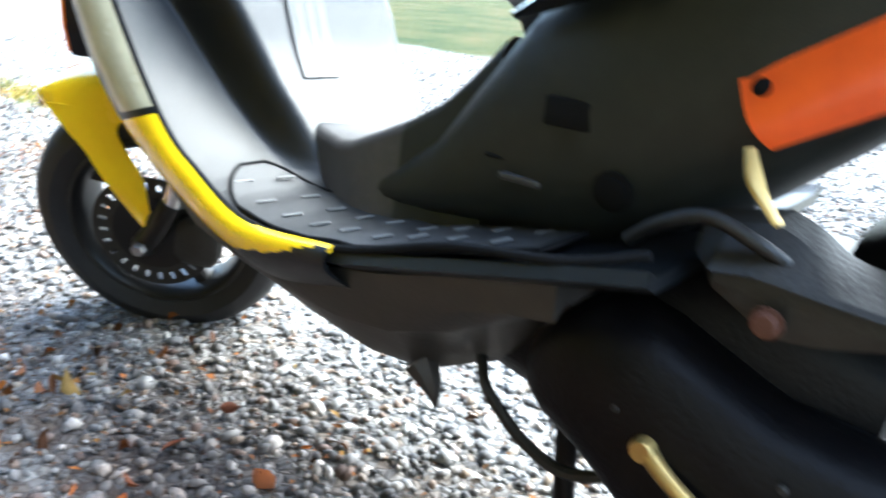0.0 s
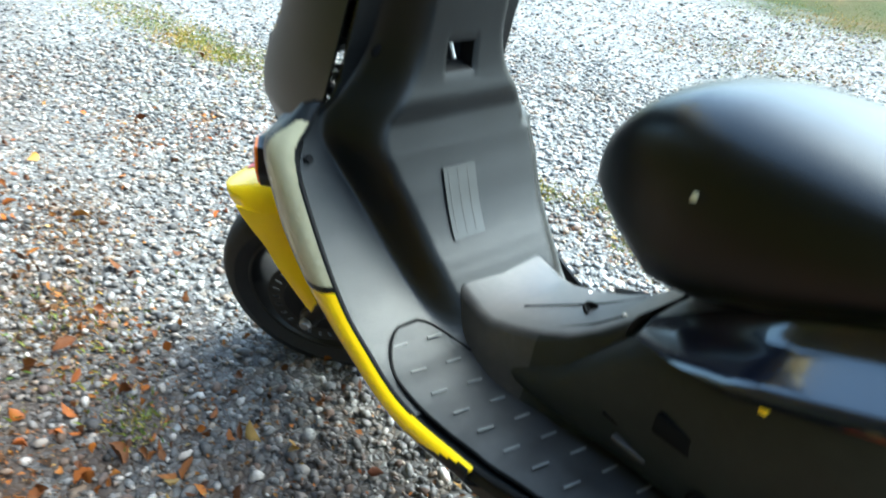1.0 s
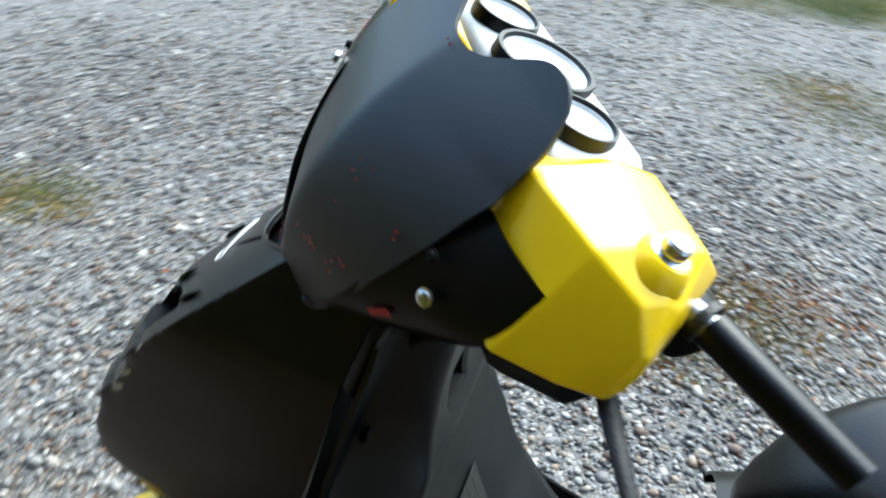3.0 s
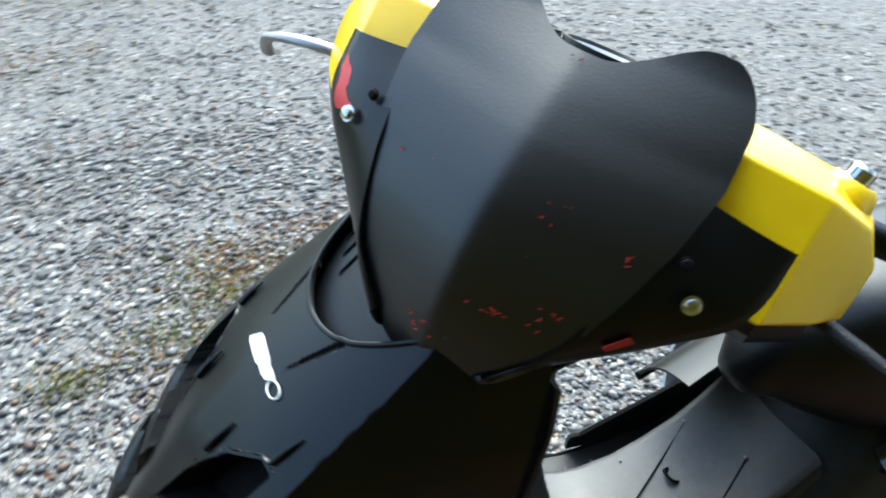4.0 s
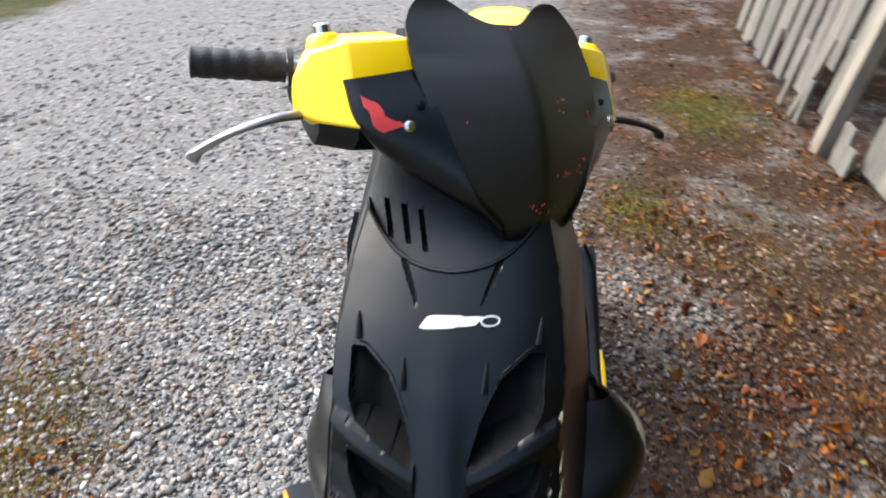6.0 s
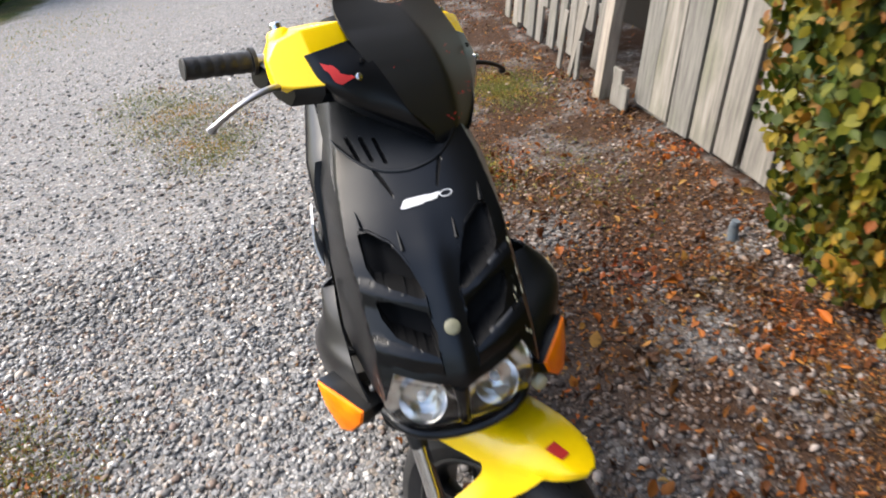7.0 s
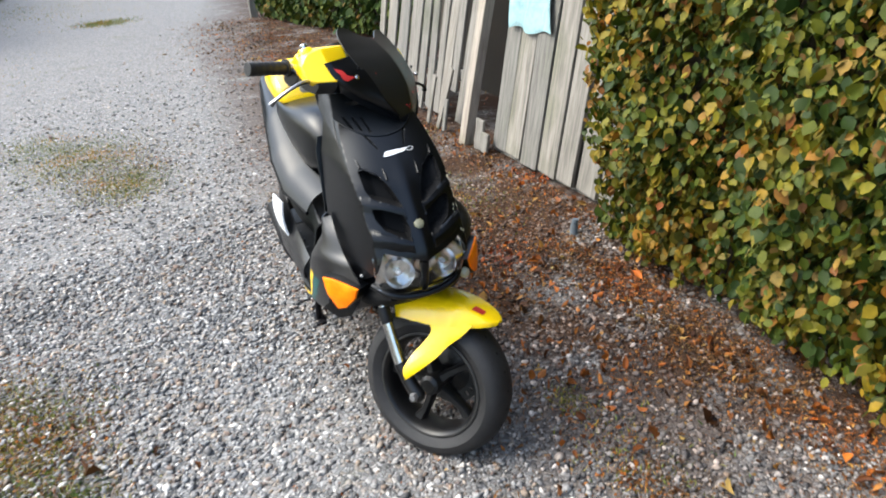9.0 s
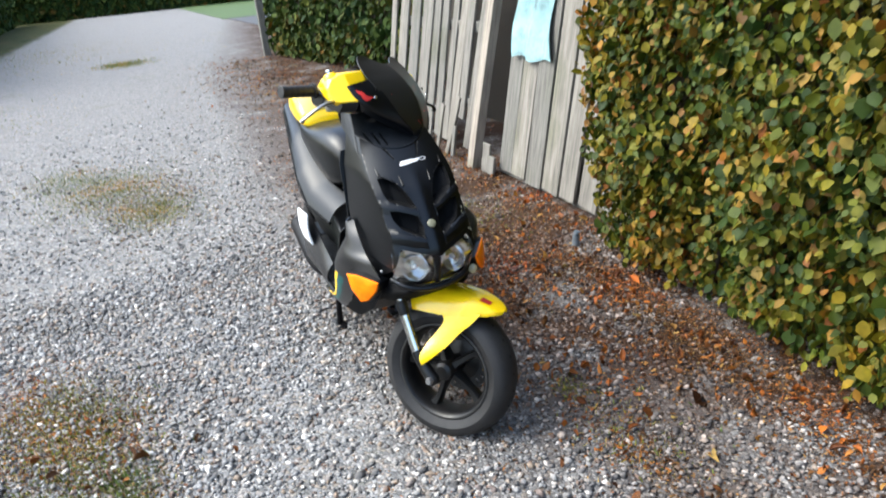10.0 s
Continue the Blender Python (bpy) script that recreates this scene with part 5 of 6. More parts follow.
        # bar end, grip, switch housing and lever
        d, h = (0.0, 0.012) if s < 0 else (0.014, 0.0)
        bar = part("handlebar", tube([(-0.13 + d, 0.15 * s, 0.945), (-0.168 + d, 0.215 * s, 0.946 + h / 2), (-0.196 + d / 2, 0.318 * s, 0.944 + h)], 0.0105, 12, 5), M_STEEL, cover, "", BARS)
        if s < 0:
            a, b = Vector((-0.171, -0.222, 0.952)), Vector((-0.200, -0.327, 0.956))
            stops = [(0.0, 0.0185)]
            for k in range(5):
                stops += [(0.06 + 0.18 * k, 0.0172), (0.10 + 0.18 * k, 0.0182), (0.17 + 0.18 * k, 0.0182), (0.21 + 0.18 * k, 0.0172)]
            stops += [(0.985, 0.0185), (1.0, 0.0165)]
            part("grip", tube([a.lerp(b, f) for f, r in stops], [r for f, r in stops], 18, 1), M_GRIP, bar, "black ribbed rubber grip", BARS)
        else:
            part("grip", tube([(-0.157, 0.222, 0.946), (-0.194, 0.332, 0.944)], [0.0135, 0.012], 16, 1), M_BLACK, bar, "bare black bar end without its grip", BARS)
        part("grip_flange", tube([(-0.168 + d, 0.213 * s, 0.946 + h / 2), (-0.170 + d, 0.219 * s, 0.946 + h / 2)], [0.023, 0.023] if s < 0 else [0.016, 0.016], 18, 1), M_GRIP, bar, "", BARS)
        part("switch_housing", loft([[(-0.160 + 0.034 * k * math.cos(a), yy * s, 0.925 + 0.026 * k * math.sin(a)) for a in (2 * math.pi * j / 16 for j in range(16))] for yy, k in ((0.165, 0.9), (0.18, 1.0), (0.205, 0.95), (0.216, 0.7))]), M_BLACK, bar, "black switch housing", BARS)
        pts = [(-0.120, 0.185, 0.905), (-0.098, 0.215, 0.903), (-0.080, 0.264, 0.900), (-0.086, 0.310, 0.886), (-0.116, 0.340, 0.864), (-0.128, 0.346, 0.855)]
        if s > 0:
            pts = [(-0.120, 0.175, 0.900), (-0.104, 0.225, 0.889), (-0.092, 0.275, 0.884), (-0.088, 0.320, 0.874), (-0.096, 0.352, 0.864), (-0.104, 0.362, 0.858)]
        part("lever", tube([(x, y * s, z) for x, y, z in pts], [0.010, 0.0085, 0.007, 0.006, 0.0065, 0.009], 10, 6, 0.75), M_STEEL if s < 0 else M_GRIP, bar, "silver brake lever" if s < 0 else "black brake lever", BARS)
        part("lever_perch", block(-0.15, -0.10, min(0.15 * s, 0.205 * s), max(0.15 * s, 0.205 * s), 0.882, 0.910, 0.008), M_STEEL if s < 0 else M_GRIP, bar, "", BARS)
    # dash
    dash = part("dashboard", block(-0.150, -0.066, -0.112, 0.112, 0.968, 0.991, 0.012, 3), M_DIAL, cover, "silver instrument panel", BARS)
    for x, y, r in ((-0.108, 0.0, 0.040), (-0.104, 0.074, 0.028), (-0.104, -0.074, 0.028)):
        gauge = part("gauge", turned([(0.0005, 0.002), (r * 0.86, 0.002), (r * 0.9, 0.005), (r, 0.005), (r * 1.04, -0.003)], 32, "z"), M_DIAL, dash, "pale dial", BARS @ facing((x, y, 0.992), (-0.1, 0, 1)))
        part("gauge_ring", turned([(r * 0.90, 0.005), (r * 0.95, 0.008), (r * 1.04, 0.008), (r * 1.08, -0.003), (r * 0.90, 0.005)], 32, "z"), M_GREY, gauge, "", BARS @ facing((x, y, 0.992), (-0.1, 0, 1)))
    column = [(-0.075, 0.05, 0.60), (-0.072, 0.055, 0.70), (-0.07, 0.075, 0.78), (-0.075, 0.11, 0.84)]
    rings = [[(x + 0.045 * math.cos(a), w * math.sin(a), z) for a in (2 * math.pi * k / 20 for k in range(20))] for x, w, z in column]
    part("steering_column", loft(rings), M_BLACK, scooter, "black steering column cover", BARS)
    part("brake_cable", tube([(-0.11, 0.18, 0.89), (-0.06, 0.13, 0.83), (-0.05, 0.08, 0.76), (-0.06, 0.05, 0.68)], 0.004, 8, 6), M_GRIP, scooter, "black cable", BARS)


front_fairing()
neck_cover()
headlight()
leg_shield()
for side in (1, -1):
    side_skin(side)
    indicator(side)
footboard()
tunnel()
rear()
engine()
front_end()
wheel("rear_wheel", pose(-1.25, 0, 0.236), "black alloy rear wheel")
handlebars()


# ---------- the ground ----------
def ground_sheet():
    n = 90
    span = [math.copysign(abs(k / n) ** 2.4, k) * 400 for k in range(-n, n + 1)]
    bm = bmesh.new()
    rows = [[bm.verts.new((x - 2, y, 0.006 * noise.noise((x * 1.7, y * 1.7, 0)) if abs(x) < 15 and abs(y) < 15 else 0)) for y in span] for x in span]
    for a, b in zip(rows, rows[1:]):
        for i in range(len(span) - 1):
            bm.faces.new((a[i], b[i], b[i + 1], a[i + 1]))
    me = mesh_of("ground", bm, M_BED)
    return tagged(new("ground", me), "grey gravel driveway with moss and leaf litter", "gravel", kind="structure")


ground_sheet()


def scatter_mesh(name, base, faces, place, size, turn, material, squash=None):
    """Many small copies of one little shape in one mesh."""
    k, nv, nf = len(place), len(base), len(faces)
    p = np.einsum("kij,vj->kvi", turn, base) if squash is None else np.einsum("kij,kvj->kvi", turn, base[None] * squash[:, None])
    p = p * size[:, None, None] + place[:, None]
    f = (np.array(faces)[None] + (np.arange(k) * nv)[:, None, None]).reshape(-1, len(faces[0]))
    me = bpy.data.meshes.new(name)
    me.vertices.add(k * nv)
    me.vertices.foreach_set("co", p.ravel().astype(np.float32))
    me.loops.add(f.size)
    me.loops.foreach_set("vertex_index", f.ravel().astype(np.int32))
    me.polygons.add(len(f))
    me.polygons.foreach_set("loop_start", np.arange(0, f.size, f.shape[1], dtype=np.int32))
    me.polygons.foreach_set("use_smooth", np.ones(len(f), dtype=bool))
    me.materials.append(material)
    me.update(calc_edges=True)
    me.validate()
    return new(name, me)


def turns(rng, k, tilt):
    """Random turns about z with a tilt of so many degrees at most."""
    a, b, c = rng.uniform(0, 2 * np.pi, k), np.radians(rng.normal(0, tilt, k)), np.radians(rng.normal(0, tilt, k))
    z = np.stack([np.cos(a), -np.sin(a), 0 * a, np.sin(a), np.cos(a), 0 * a, 0 * a, 0 * a, 0 * a + 1], 1).reshape(-1, 3, 3)
    x = np.stack([0 * b + 1, 0 * b, 0 * b, 0 * b, np.cos(b), -np.sin(b), 0 * b, np.sin(b), np.cos(b)], 1).reshape(-1, 3, 3)
    y = np.stack([np.cos(c), 0 * c, np.sin(c), 0 * c, 0 * c + 1, 0 * c, -np.sin(c), 0 * c, np.cos(c)], 1).reshape(-1, 3, 3)
    return z @ x @ y


def earthy(x, y):
    """How much of the ground is dark earth and crumbled litter instead of clean stones, 0 to 1."""
    # reach beside the scooter, where its shade is darkened in along with earth
    reach = np.interp(x, [-0.4, 0.4], [0.5, 0.0]) * np.interp(y, [-0.1, 0.3], [0.0, 1.0])
    e = np.interp(y + 0.13 * np.minimum(0, x + 3.5) + reach, [-0.7, 0.0, 0.4, 0.75, 1.0], [0.0, 0.16, 0.30, 0.40, 1.0])
    wob = np.array([noise.fractal((a * 1.7, b * 1.7, 3.0), 1.0, 2.0, 4) for a, b in zip(x, y)])
    e = e * np.interp(x, [0.0, 0.7], [1.0, 0.75])
    return np.clip(e * (1 + 1.5 * wob) + np.interp(y, [0.1, 0.5], [0, 0.12]) * wob, 0, 1)


def gravel():
    rng = np.random.default_rng(7)
    k = 74000
    near = np.stack([rng.uniform(-2.2, 2.6, k), rng.uniform(-2.4, 1.5, k)], 1)
    r = np.hypot(near[:, 0] - 0.15, (near[:, 1] + 0.2) * 1.1)
    near = near[rng.random(k) < np.interp(r, [1.5, 2.6], [1.0, 0.22])]
    k = 76000
    ring = 1.7 * (8.5 / 1.7) ** rng.random(k)
    a = rng.uniform(0, 2 * np.pi, k)
    far = np.stack([0.15 + ring * np.cos(a), -0.2 + ring * np.sin(a)], 1)
    far = far[(rng.random(k) < np.interp(ring, [5.0, 8.5], [1.0, 0.25])) & (far[:, 1] > -4.6) & (far[:, 1] < np.interp(far[:, 0], [-12, -3, -1], [1.9, 1.7, 1.4])) & (far[:, 0] < 5)]
    xy = np.concatenate([near, far])
    # bare earth shows between the stones towards the hedge
    e = earthy(xy[:, 0], xy[:, 1])
    xy = xy[rng.random(len(xy)) > 0.55 * e]
    k = len(xy)
    oct_v = np.array([(1, 0, 0), (0, 1, 0), (-1, 0, 0), (0, -1, 0), (0, 0, 1), (0, 0, -1), (0.72, 0.72, 0.1), (-0.72, 0.72, -0.1), (-0.72, -0.72, 0.1), (0.72, -0.72, -0.1)], float)
    faces = []
    ring = [0, 6, 1, 7, 2, 8, 3, 9]
    for a, b in zip(ring, ring[1:] + ring[:1]):
        faces += [(a, b, 4), (b, a, 5)]
    squash = np.stack([rng.uniform(0.75, 1.35, k), rng.uniform(0.55, 1.0, k), rng.uniform(0.4, 0.7, k)], 1)
    away = np.hypot(xy[:, 0] - 0.15, xy[:, 1] + 0.2)
    size = rng.lognormal(np.log(0.0078), 0.36, k).clip(0.0035, 0.018) * np.interp(away, [1.5, 5, 9], [1.0, 1.25, 1.25])
    place = np.stack([xy[:, 0], xy[:, 1], rng.uniform(-0.001, 0.005, k) + size * 0.12], 1)
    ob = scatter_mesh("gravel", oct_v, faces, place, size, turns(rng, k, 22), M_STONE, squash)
    tagged(ob, "loose grey, white and brown gravel stones", "gravel", kind="stuff")


# a leaf folded along its rib, with a toothed edge
LEAF_V = np.array([(0, -0.5, 0), (0.16, -0.36, 0.05), (0.30, -0.16, 0.10), (0.28, -0.04, 0.08), (0.33, 0.08, 0.11), (0.22, 0.26, 0.07), (0.16, 0.34, 0.04), (0, 0.56, -0.06), (-0.15, 0.36, 0.05), (-0.24, 0.24, 0.07), (-0.31, 0.10, 0.11), (-0.27, -0.02, 0.08), (-0.31, -0.14, 0.10), (-0.15, -0.37, 0.05), (0, -0.15, -0.01), (0, 0.2, -0.01)], float)
LEAF_F = [(0, 1, 14), (1, 2, 14), (2, 3, 14), (3, 15, 14), (3, 4, 15), (4, 5, 15), (5, 6, 15), (6, 7, 15), (7, 8, 15), (8, 9, 15), (9, 10, 15), (10, 11, 15), (11, 14, 15), (11, 12, 14), (12, 13, 14), (13, 0, 14)]


def litter():
    rng = np.random.default_rng(11)
    spots = []
    for x0, x1, yc, spread, k in ((-1.1, 2.2, 1.06, 0.09, 520), (-1.6, 1.4, 0.9, 0.16, 160), (-3.6, -1.0, 1.40, 0.08, 260), (-2.4, 0.0, 0.62, 0.22, 620), (-1.2, 1.6, 0.5, 0.3, 230), (0.1, 1.3, 0.42, 0.12, 40), (-1.0, 2.2, -0.6, 0.6, 34), (-0.8, -0.1, -1.15, 0.16, 50), (-8, -3.6, 1.5, 0.3, 240)):
        spots.append(np.stack([rng.uniform(x0, x1, k), rng.normal(yc, spread, k)], 1))
    spots = np.concatenate([*spots, [(0.32, 0.785), (0.33, 0.79), (-1.156, 1.144), (-0.13, 0.46), (0.06, 0.93), (0.58, 0.62)]])
    k = len(spots)
    size = rng.lognormal(np.log(0.023), 0.42, k).clip(0.010, 0.055)
    size[-6:] = (0.075, 0.06, 0.07, 0.05, 0.06, 0.06)
    place = np.stack([spots[:, 0], spots[:, 1], rng.uniform(0.010, 0.02, k)], 1)
    curl = np.stack([rng.uniform(0.45, 1.1, k), np.ones(k), rng.uniform(-4.0, 5.0, k)], 1)
    ob = scatter_mesh("fallen_leaves", LEAF_V, LEAF_F, place, size, turns(rng, k, 42), M_FALLEN, curl)
    tagged(ob, "brown and orange autumn leaves lying on gravel", "leaves", kind="stuff")
    # crumbled leaf litter and twig ends
    k = 150000
    xy = np.stack([rng.uniform(-4.5, 2.6, k), rng.uniform(-0.9, 1.5, k)], 1)
    patches = ((-0.5, -1.15, 0.24, 5200), (-0.85, -1.40, 0.22, 3800), (-0.1, -1.05, 0.18, 1500), (-0.12, -1.40, 0.12, 700), (1.55, -0.85, 0.4, 1500), (-3.9, -0.9, 0.4, 3000), (-2.2, 0.35, 0.35, 1800), (0.75, -0.2, 0.35, 500), (-1.3, -3.0, 0.45, 1500),
               (0.9, 0.35, 0.16, 1300), (0.45, 0.48, 0.10, 1100), (1.43, 0.0, 0.10, 500), (1.37, -0.28, 0.12, 600), (1.36, -0.58, 0.10, 500), (1.1, -3.3, 0.4, 3000), (0.5, -4.2, 0.5, 2500), (-0.35, -1.55, 0.14, 800), (-5.6, 1.2, 0.7, 5000), (-7.6, 1.2, 0.8, 5000), (-10.0, 1.25, 1.0, 5000), (-12.6, 1.35, 0.9, 3000))
    keep = rng.random(k) < earthy(xy[:, 0], xy[:, 1]) ** 1.2 * 0.9
    xy = np.concatenate([xy[keep], *[np.stack([rng.normal(a, c, n), rng.normal(b, c * 0.6, n)], 1) for a, b, c, n in patches]])
    band = np.stack([rng.uniform(-1.1, 2.3, 16000), np.zeros(16000)], 1)
    band[:, 1] = np.interp(band[:, 0], [-1.0, 0.0, 1.0, 3.0], [1.14, 1.10, 0.99, 0.88]) + rng.normal(0, 0.09, 16000)
    foot = np.stack([rng.uniform(-4.6, -0.9, 6000), rng.normal(1.40, 0.10, 6000)], 1)
    xy = np.concatenate([xy, band, foot])
    k = len(xy)
    bit = np.array([(0, -0.5, 0), (0.22, -0.1, 0.08), (0.12, 0.5, -0.04), (-0.2, 0.2, 0.1)], float)
    size = rng.lognormal(np.log(0.0085), 0.5, k).clip(0.003, 0.026) * np.interp(-xy[:, 0], [4.5, 9], [1.0, 2.4])
    place = np.stack([xy[:, 0], xy[:, 1], rng.uniform(0.002, 0.010, k)], 1)
    ob = scatter_mesh("leaf_crumbs", bit, [(0, 1, 2), (0, 2, 3)], place, size, turns(rng, k, 25), M_CRUMB, np.stack([rng.uniform(0.4, 1.6, k), np.ones(k), np.ones(k)], 1))
    tagged(ob, "crumbled brown leaf litter on the ground", "litter", kind="stuff")


def tufts():
    rng = np.random.default_rng(5)
    pts = []
    for x, y, r, k in ((-4.25, -1.12, 0.42, 4200), (-4.9, -1.5, 0.3, 1200), (-3.4, -0.82, 0.26, 2600), (-0.55, -1.18, 0.22, 1500), (-0.25, -1.15, 0.2, 900), (-0.80, -1.30, 0.2, 1100), (-3.45, 1.02, 0.26, 4200), (-2.2, 0.50, 0.16, 1800),
                       (2.41, -0.64, 0.14, 1700), (2.11, -0.67, 0.10, 900), (1.83, -0.87, 0.14, 1800), (1.42, -0.97, 0.13, 1600), (2.8, -0.57, 0.16, 900), (3.2, -0.5, 0.2, 600), (1.60, -0.80, 0.2, 500),
                       (0.36, 0.49, 0.16, 300), (0.03, 0.46, 0.05, 160), (0.33, -1.01, 0.06, 300), (-0.07, -1.26, 0.10, 450), (0.12, -1.12, 0.08, 300), (-0.10, -1.02, 0.07, 300), (-0.22, -1.03, 0.08, 400), (-0.05, -1.45, 0.12, 400),
                       (-1.15, -3.25, 0.22, 1800), (-1.34, -2.92, 0.25, 1200), (-2.1, -4.3, 0.3, 1800), (-1.8, -4.8, 0.4, 2200), (-3.2, -4.9, 0.5, 3000), (0.7, -3.2, 0.4, 700), (0.9, -4.5, 0.6, 2600), (-0.3, -4.7, 0.5, 2400), (-16.2, -1.0, 0.5, 1600), (-1.9, 0.95, 0.25, 700), (-9.0, -3.9, 1.5, 3000), (-22.0, -4.8, 4.0, 4000)):
        pts.append(np.stack([rng.normal(x, r * 0.9, k), rng.normal(y, r * 0.6, k)], 1))
    pts = np.concatenate(pts)
    k = len(pts)
    blade = np.array([(-0.05, 0, 0), (0.05, 0, 0), (0.03, 0.12, 0.45), (0.0, 0.4, 0.75)], float)
    size = rng.uniform(0.012, 0.034, k) * np.interp(np.abs(pts[:, 0]), [4, 16], [1.0, 2.2])
    place = np.stack([pts[:, 0], pts[:, 1], np.full(k, 0.004)], 1)
    ob = scatter_mesh("grass_tufts", blade, [(0, 1, 2), (0, 2, 3)], place, size, turns(rng, k, 25), M_GRASS, np.stack([np.full(k, 1.6), np.ones(k), np.full(k, 0.8)], 1))
    tagged(ob, "short moss and grass growing through gravel", "grass", kind="stuff")


# ---------- hedge and fence ----------
def hedge(name, x0, x1, face, deep, high, count, size, material, label, seed, stand=None):
    """A clipped hedge: a dark solid core, and leaves on its drive side, ends and top."""
    rng = np.random.default_rng(seed)
    top = new(name)
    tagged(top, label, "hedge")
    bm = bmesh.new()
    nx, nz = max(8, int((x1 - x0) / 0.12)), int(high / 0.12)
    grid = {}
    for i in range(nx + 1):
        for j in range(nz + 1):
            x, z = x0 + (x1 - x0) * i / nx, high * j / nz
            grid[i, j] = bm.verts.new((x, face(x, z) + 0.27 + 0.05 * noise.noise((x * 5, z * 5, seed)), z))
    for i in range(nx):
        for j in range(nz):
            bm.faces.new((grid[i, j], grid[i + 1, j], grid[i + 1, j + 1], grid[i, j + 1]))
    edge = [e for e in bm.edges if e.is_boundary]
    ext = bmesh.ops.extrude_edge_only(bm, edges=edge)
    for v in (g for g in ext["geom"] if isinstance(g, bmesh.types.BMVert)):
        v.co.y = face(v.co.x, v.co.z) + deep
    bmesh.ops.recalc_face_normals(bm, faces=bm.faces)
    part("core", bm, M_TWIG, top, "dark solid core that darkens the gaps between leaves")
    area_f, area_e = (x1 - x0) * high, deep * high
    kf = int(count * area_f / (area_f + area_e))
    ke = count - kf
    x, z = rng.uniform(x0, x1, kf), np.where(rng.random(kf) < 0.87, rng.uniform(0.05, min(2.1, high), kf), rng.uniform(min(1.9, high * 0.8), high, kf))
    bulge = np.array([0.12 * noise.noise((a * 2.6, b * 2.6, seed)) + 0.09 * noise.noise((a * 8, b * 8, seed + 3)) for a, b in zip(x, z)])
    y = np.array([face(a, b) for a, b in zip(x, z)]) + bulge + rng.uniform(0.0, 0.25, kf)
    yaw = rng.normal(np.pi, 0.95, kf)
    place = [np.stack([x, y, z], 1)]
    yaws = [yaw]
    if ke:
        z2, t = rng.uniform(0.05, high, ke), rng.uniform(0, 1, ke)
        side = rng.random(ke) < 0.85
        xe = np.where(side, x0 - rng.uniform(-0.1, 0.04, ke), x1 + rng.uniform(-0.1, 0.04, ke))
        ye = np.array([face(a, b) for a, b in zip(xe, z2)]) + t * deep
        place.append(np.stack([xe + 0.06 * np.array([noise.noise((b * 5, a * 5, seed)) for a, b in zip(ye, z2)]), ye, z2], 1))
        yaws.append(np.where(side, np.pi / 2 * 3, np.pi / 2) + rng.normal(0, 0.7, ke))
    # the clipped top
    kt = int(count * 0.16)
    xt, yt = rng.uniform(x0, x1, kt), rng.uniform(0, deep, kt)
    place.append(np.stack([xt, np.array([face(a, high) for a in xt]) + yt, high + rng.uniform(-0.02, 0.06, kt)], 1))
    yaws.append(rng.uniform(0, 2 * np.pi, kt))
    place, yaw = np.concatenate(place), np.concatenate(yaws)
    k = len(place)
    # leaf plane: normal outwards, tip hanging down
    nrm = np.stack([np.sin(-yaw) * 1.0, np.cos(yaw), rng.normal(0.55, 0.5, k)], 1)
    nrm[-kt:, 2] += 1.6
    nrm /= np.linalg.norm(nrm, axis=1, keepdims=True)
    down = np.stack([rng.normal(0, 0.6, k), rng.normal(0, 0.3, k), -np.ones(k)], 1)
    v = down - (down * nrm).sum(1, keepdims=True) * nrm
    v /= np.linalg.norm(v, axis=1, keepdims=True)
    u = np.cross(v, nrm)
    turn = np.stack([u, v, nrm], 2)
    s = rng.lognormal(np.log(size), 0.30, k).clip(size * 0.4, size * 1.7)
    squash = np.stack([rng.uniform(0.95, 1.45, k), np.ones(k), rng.uniform(-0.5, 2.0, k)], 1)
    ob = scatter_mesh("leaves", LEAF_V, LEAF_F, place, s, turn, material, squash)
    ob.parent = top
    tagged(ob, kind="stuff")
    # stems at the foot
    for _ in range(max(5, int((x1 - x0) * 3))):
        a = rng.uniform(x0 + 0.05, x1)
        b = face(a, 0) + rng.uniform(0.12, 0.3)
        part("stem", tube([(a, b, -0.02), (a + rng.normal(0, 0.03), b + 0.02, 0.2), (a + rng.normal(0, 0.06), b + 0.06, 0.5)], [0.014, 0.011, 0.008], 6, 3), M_TWIG, top)
    if stand is not None:
        top.matrix_world = stand
    return top


def near_face(x, z):
    return lerp([(-1.6, 1.30), (-1.0, 1.22), (0.0, 1.17), (1.0, 1.06), (3.0, 0.95)], x) + 0.06 * math.cos(min(z, 1) * 3.1) + 0.03 * z


def far_face(x, z):
    return lerp([(-13.8, 1.9), (-10.3, 2.35), (-8.0, 2.75), (-5.0, 2.9)], x)


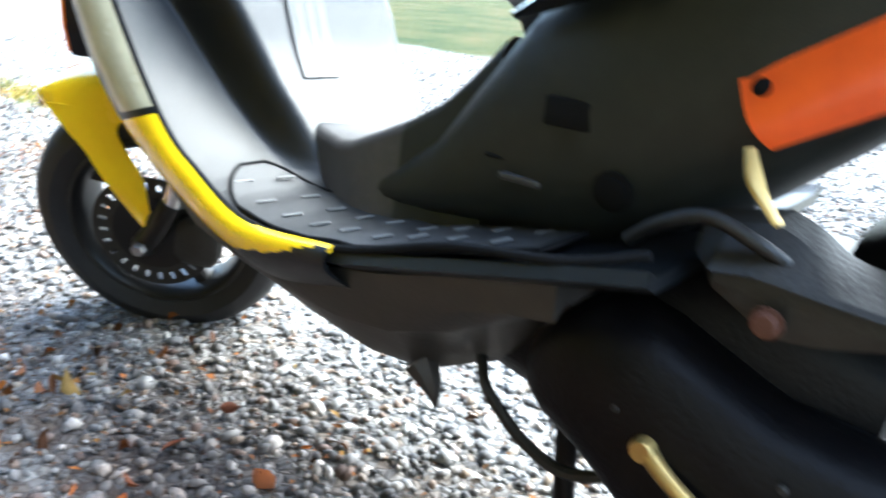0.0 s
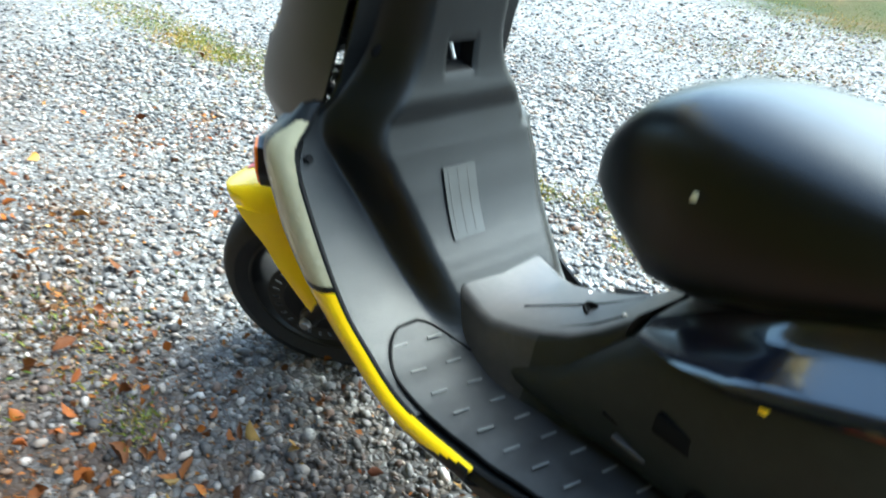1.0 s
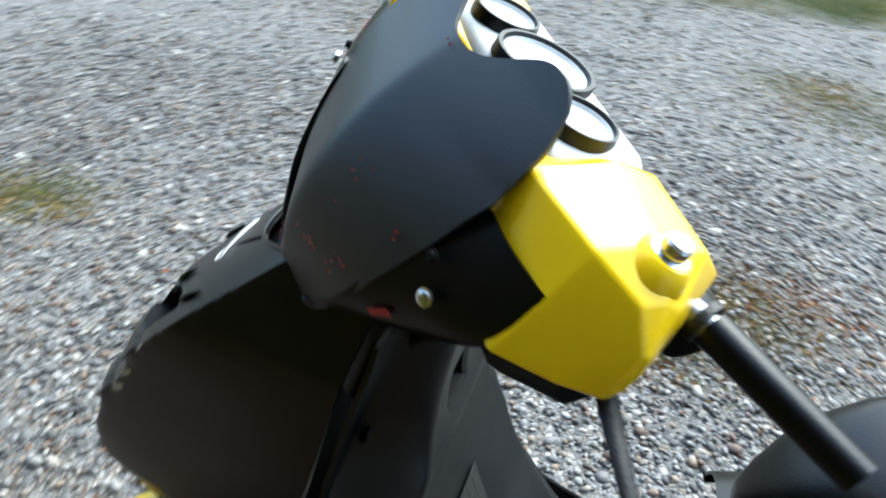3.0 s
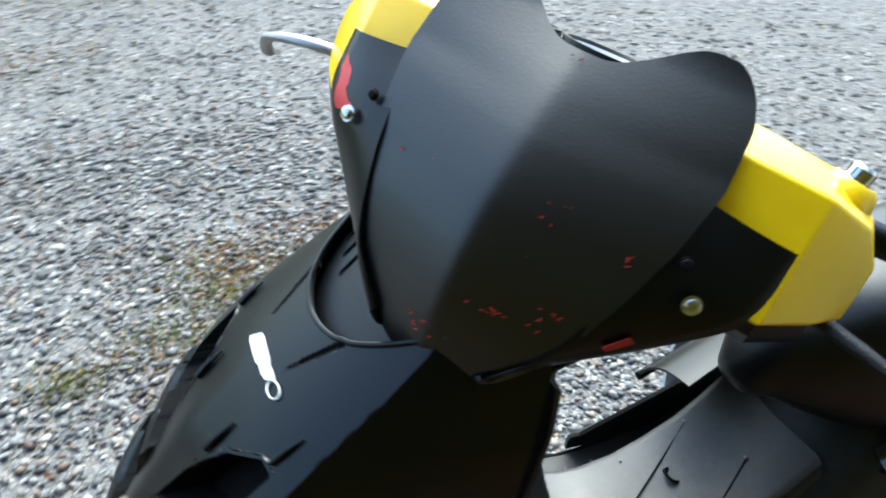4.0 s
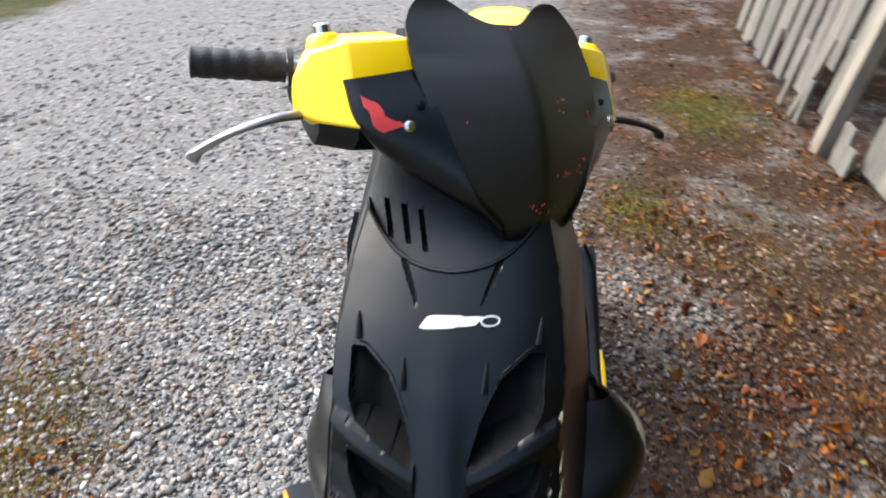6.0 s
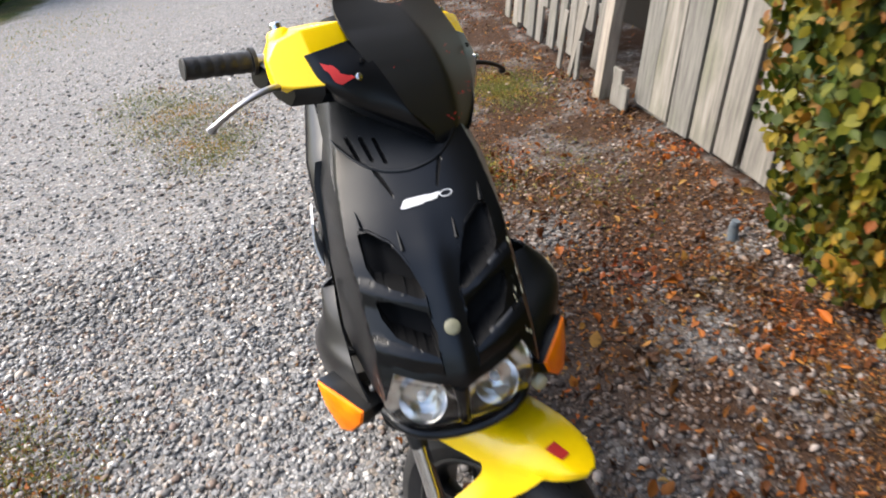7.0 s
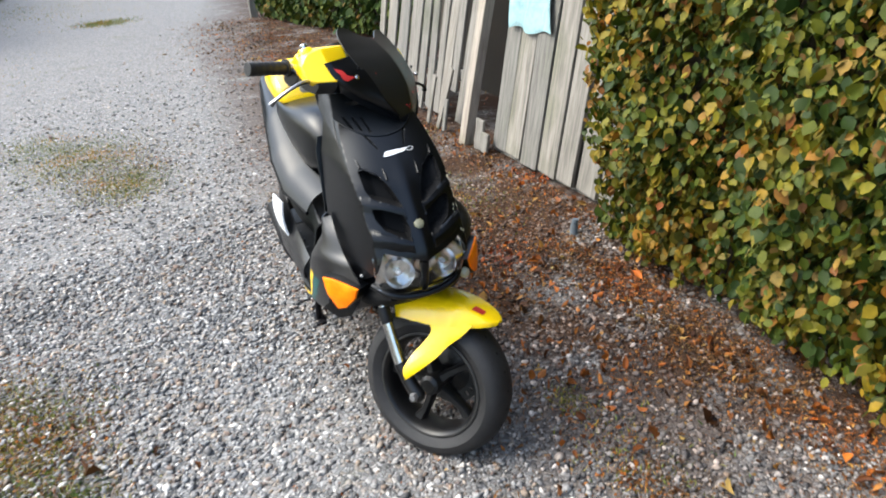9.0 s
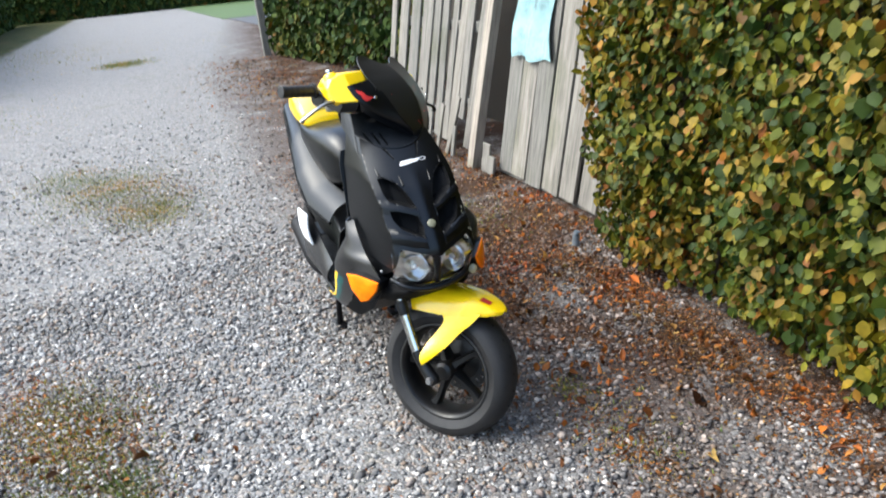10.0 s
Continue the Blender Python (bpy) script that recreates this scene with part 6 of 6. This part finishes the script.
def board(name, x, y, z0, z1, w, d, rng, parent, material, lean_x=0.0, lean_y=0.17):
    """A sawn board with a worn top, standing on its foot."""
    bm = bmesh.new()
    bmesh.ops.create_cube(bm, size=1)
    bmesh.ops.subdivide_edges(bm, edges=[e for e in bm.edges if abs(e.verts[0].co.z - e.verts[1].co.z) > 0.5], cuts=5)
    for v in bm.verts:
        h = v.co.z + 0.5
        v.co = Vector((v.co.x * w * (1 + 0.03 * noise.noise((x * 9, h * 3, 1))), v.co.y * d, z0 + (z1 - z0) * h))
        v.co.x += 0.006 * noise.noise((x * 5, h * 2.5, 4))
        v.co.y += 0.008 * noise.noise((x * 7, h * 2.0, 9))
        if h < 0.01:
            v.co.z += 0.012 * rng.random()
    bmesh.ops.bevel(bm, geom=[e for e in bm.edges if e.calc_face_angle(0) > 1], offset=0.003, segments=1, affect="EDGES")
    ob = part(name, bm, material, parent)
    ob.matrix_local = pose(x, y, 0, -math.degrees(lean_y), math.degrees(lean_x), rng.normal(0, 1.5))
    return ob


def fence():
    rng = random.Random(3)

    class G:
        normal = staticmethod(lambda m, s: rng.gauss(m, s))
        random = staticmethod(rng.random)
    right = new("board_fence")
    tagged(right, "weathered grey board fence panel leaning back beside the hedge", "fence", group="old fence")
    x = -0.95
    for w in (0.20, 0.21, 0.22, 0.20, 0.22, 0.21, 0.21, 0.20):
        board("board", x - w / 2, 1.53 + rng.uniform(-0.008, 0.008), rng.uniform(-0.01, 0.04), 1.95, w - 0.036, 0.022, G, right, M_WOOD, rng.uniform(0.03, 0.06))
        x -= w
    # a broad kick rail behind the boards' feet
    part("kick_rail", block(-2.66, -0.95, 1.572, 1.592, 0.0, 0.36, 0.004), M_WOOD, right, "broad bottom rail", Matrix.Translation((0, 1.572, 0)) @ Matrix.Rotation(-0.17, 4, "X") @ Matrix.Translation((0, -1.572, 0)))
    for z in (0.98, 1.65):
        part("rail", block(-2.62, -0.95, 1.55 + 0.17 * z, 1.59 + 0.17 * z, z - 0.045, z + 0.045, 0.004), M_WOOD, right)
    for xx, h in ((-2.70, 0.22), (-2.62, 0.14)):
        board("stub_board", xx, 1.475, 0.0, h, 0.10, 0.02, G, right, M_WOOD, 0.05, 0.1)
    post = new("fence_post")
    tagged(post, "pale weathered fence post leaning in front of a gap", "post")
    board("shaft", -2.90, 1.47, -0.03, 1.95, 0.095, 0.07, G, post, M_STICK, 0.16, 0.14)
    left = new("picket_fence")
    tagged(left, "older grey picket panel with gaps and broken boards", "fence", group="old fence")
    x = -3.24
    for k in range(13):
        w = rng.uniform(0.10, 0.14)
        broken = k in (1, 6)
        board("board", x - w / 2, 1.58 + rng.uniform(-0.02, 0.02), rng.uniform(0.0, 0.08) + (0.25 if broken else 0), 1.9, w, 0.02, G, left, M_WOOD, rng.uniform(0.08, 0.14) if k < 3 else rng.uniform(0.03, 0.08))
        x -= w + rng.uniform(0.02, 0.05)
    for z in (0.40, 0.98, 1.6):
        part("rail", block(-5.05, -3.20, 1.60 + 0.17 * z, 1.645 + 0.17 * z, z - 0.04, z + 0.04, 0.004), M_WOOD, left)
    for a, b, c in ((-3.42, 0.55, 0.45), (-3.62, 0.42, 0.3), (-3.30, 0.26, 0.15)):
        board("loose_board", a, 1.47, 0.0, b, 0.05, 0.018, G, left, M_WOOD, c, 0.1)
    # dark wall added to fill the gap behind the boards and, by its height, block sky light
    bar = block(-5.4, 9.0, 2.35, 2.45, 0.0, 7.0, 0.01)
    wall = new("wall_sky_blocker", mesh_of("wall_sky_blocker", bar, M_TWIG))
    tagged(wall, "added dark wall behind the fence that blocks the sky", "wall", kind="structure")

    # a sheet caught on the boards
    def hang(u, v):
        xx = -2.50 + (0.50 - 0.06 * (1 - v)) * u + 0.02 * math.sin(v * 7)
        z = 1.45 - 0.62 * v + 0.015 * math.sin(u * 9)
        return xx, 1.500 + 0.17 * z + 0.012 * math.sin(u * 13 + v * 5), z
    sh = new("plastic_sheet", mesh_of("plastic_sheet", sheet(hang, 30, 40, 0.003), M_SHEET))
    tagged(sh, "torn pale turquoise plastic sheet hanging on the fence boards", "sheet")
    stub = new("stake", mesh_of("stake", tube([(-1.10, 1.22, -0.02), (-1.105, 1.225, 0.05), (-1.10, 1.23, 0.085)], [0.02, 0.019, 0.015], 10, 4), M_BLUE))
    tagged(stub, "short faded blue stake at the foot of the hedge", "stake")


def distance():
    """Far end of the drive: a lawn, a kerb, and dark hedges that close the view."""
    bm = block(-66, -34, 3.4, 34, -0.05, 0.03, 0)
    tagged(new("lawn", mesh_of("lawn", bm, M_LAWN)), "mown lawn beyond the drive", "lawn", kind="structure")
    bm = block(-34.0, -24.0, 3.6, 14, -0.05, 0.02, 0)
    tagged(new("pavement", mesh_of("pavement", bm, surface("grey_asphalt", (0.035, 0.035, 0.038), (0.06, 0.06, 0.06), 0.85, grain=60, bump=0.4))), "grey paved apron beside the drive", "pavement", kind="structure")
    gate = new("gate_post")
    tagged(gate, "grey weathered post at the end of the far hedge", "post")
    board("shaft", -13.9, 1.85, -0.03, 1.3, 0.14, 0.14, random_like, gate, M_WOOD, 0.0, 0.0)


class random_like:
    state = random.Random(8)
    normal = staticmethod(lambda m, s: random_like.state.gauss(m, s))
    random = staticmethod(lambda: random_like.state.random())


gravel()
litter()
tufts()
# the near hedge's unseen upper part is raised to keep sky light off
hedge("hedge", -0.98, 3.0, near_face, 0.75, 3.1, 62000, 0.036, M_LEAF, "clipped hornbeam hedge turning yellow and brown", 21)
hedge("hedge", -13.8, -5.2, far_face, 1.0, 2.2, 9000, 0.10, M_FARLEAF, "dense green hedge further along the drive", 22)
hedge("hedge", -62.0, -13.0, lambda x, z: 5.6 - 0.06 * (x + 14), 1.5, 4.2, 16000, 0.24, M_FARLEAF, "dark tall hedge along the far side", 23, Matrix.Diagonal((1, -1, 1, 1)))
hedge("hedge", 0.0, 44.0, lambda x, z: 0.0, 3.0, 5.5, 9000, 0.45, M_FARLEAF, "dark trees closing the far end", 24, pose(-66, -10, 0, 0, 0, 90))
fence()
distance()
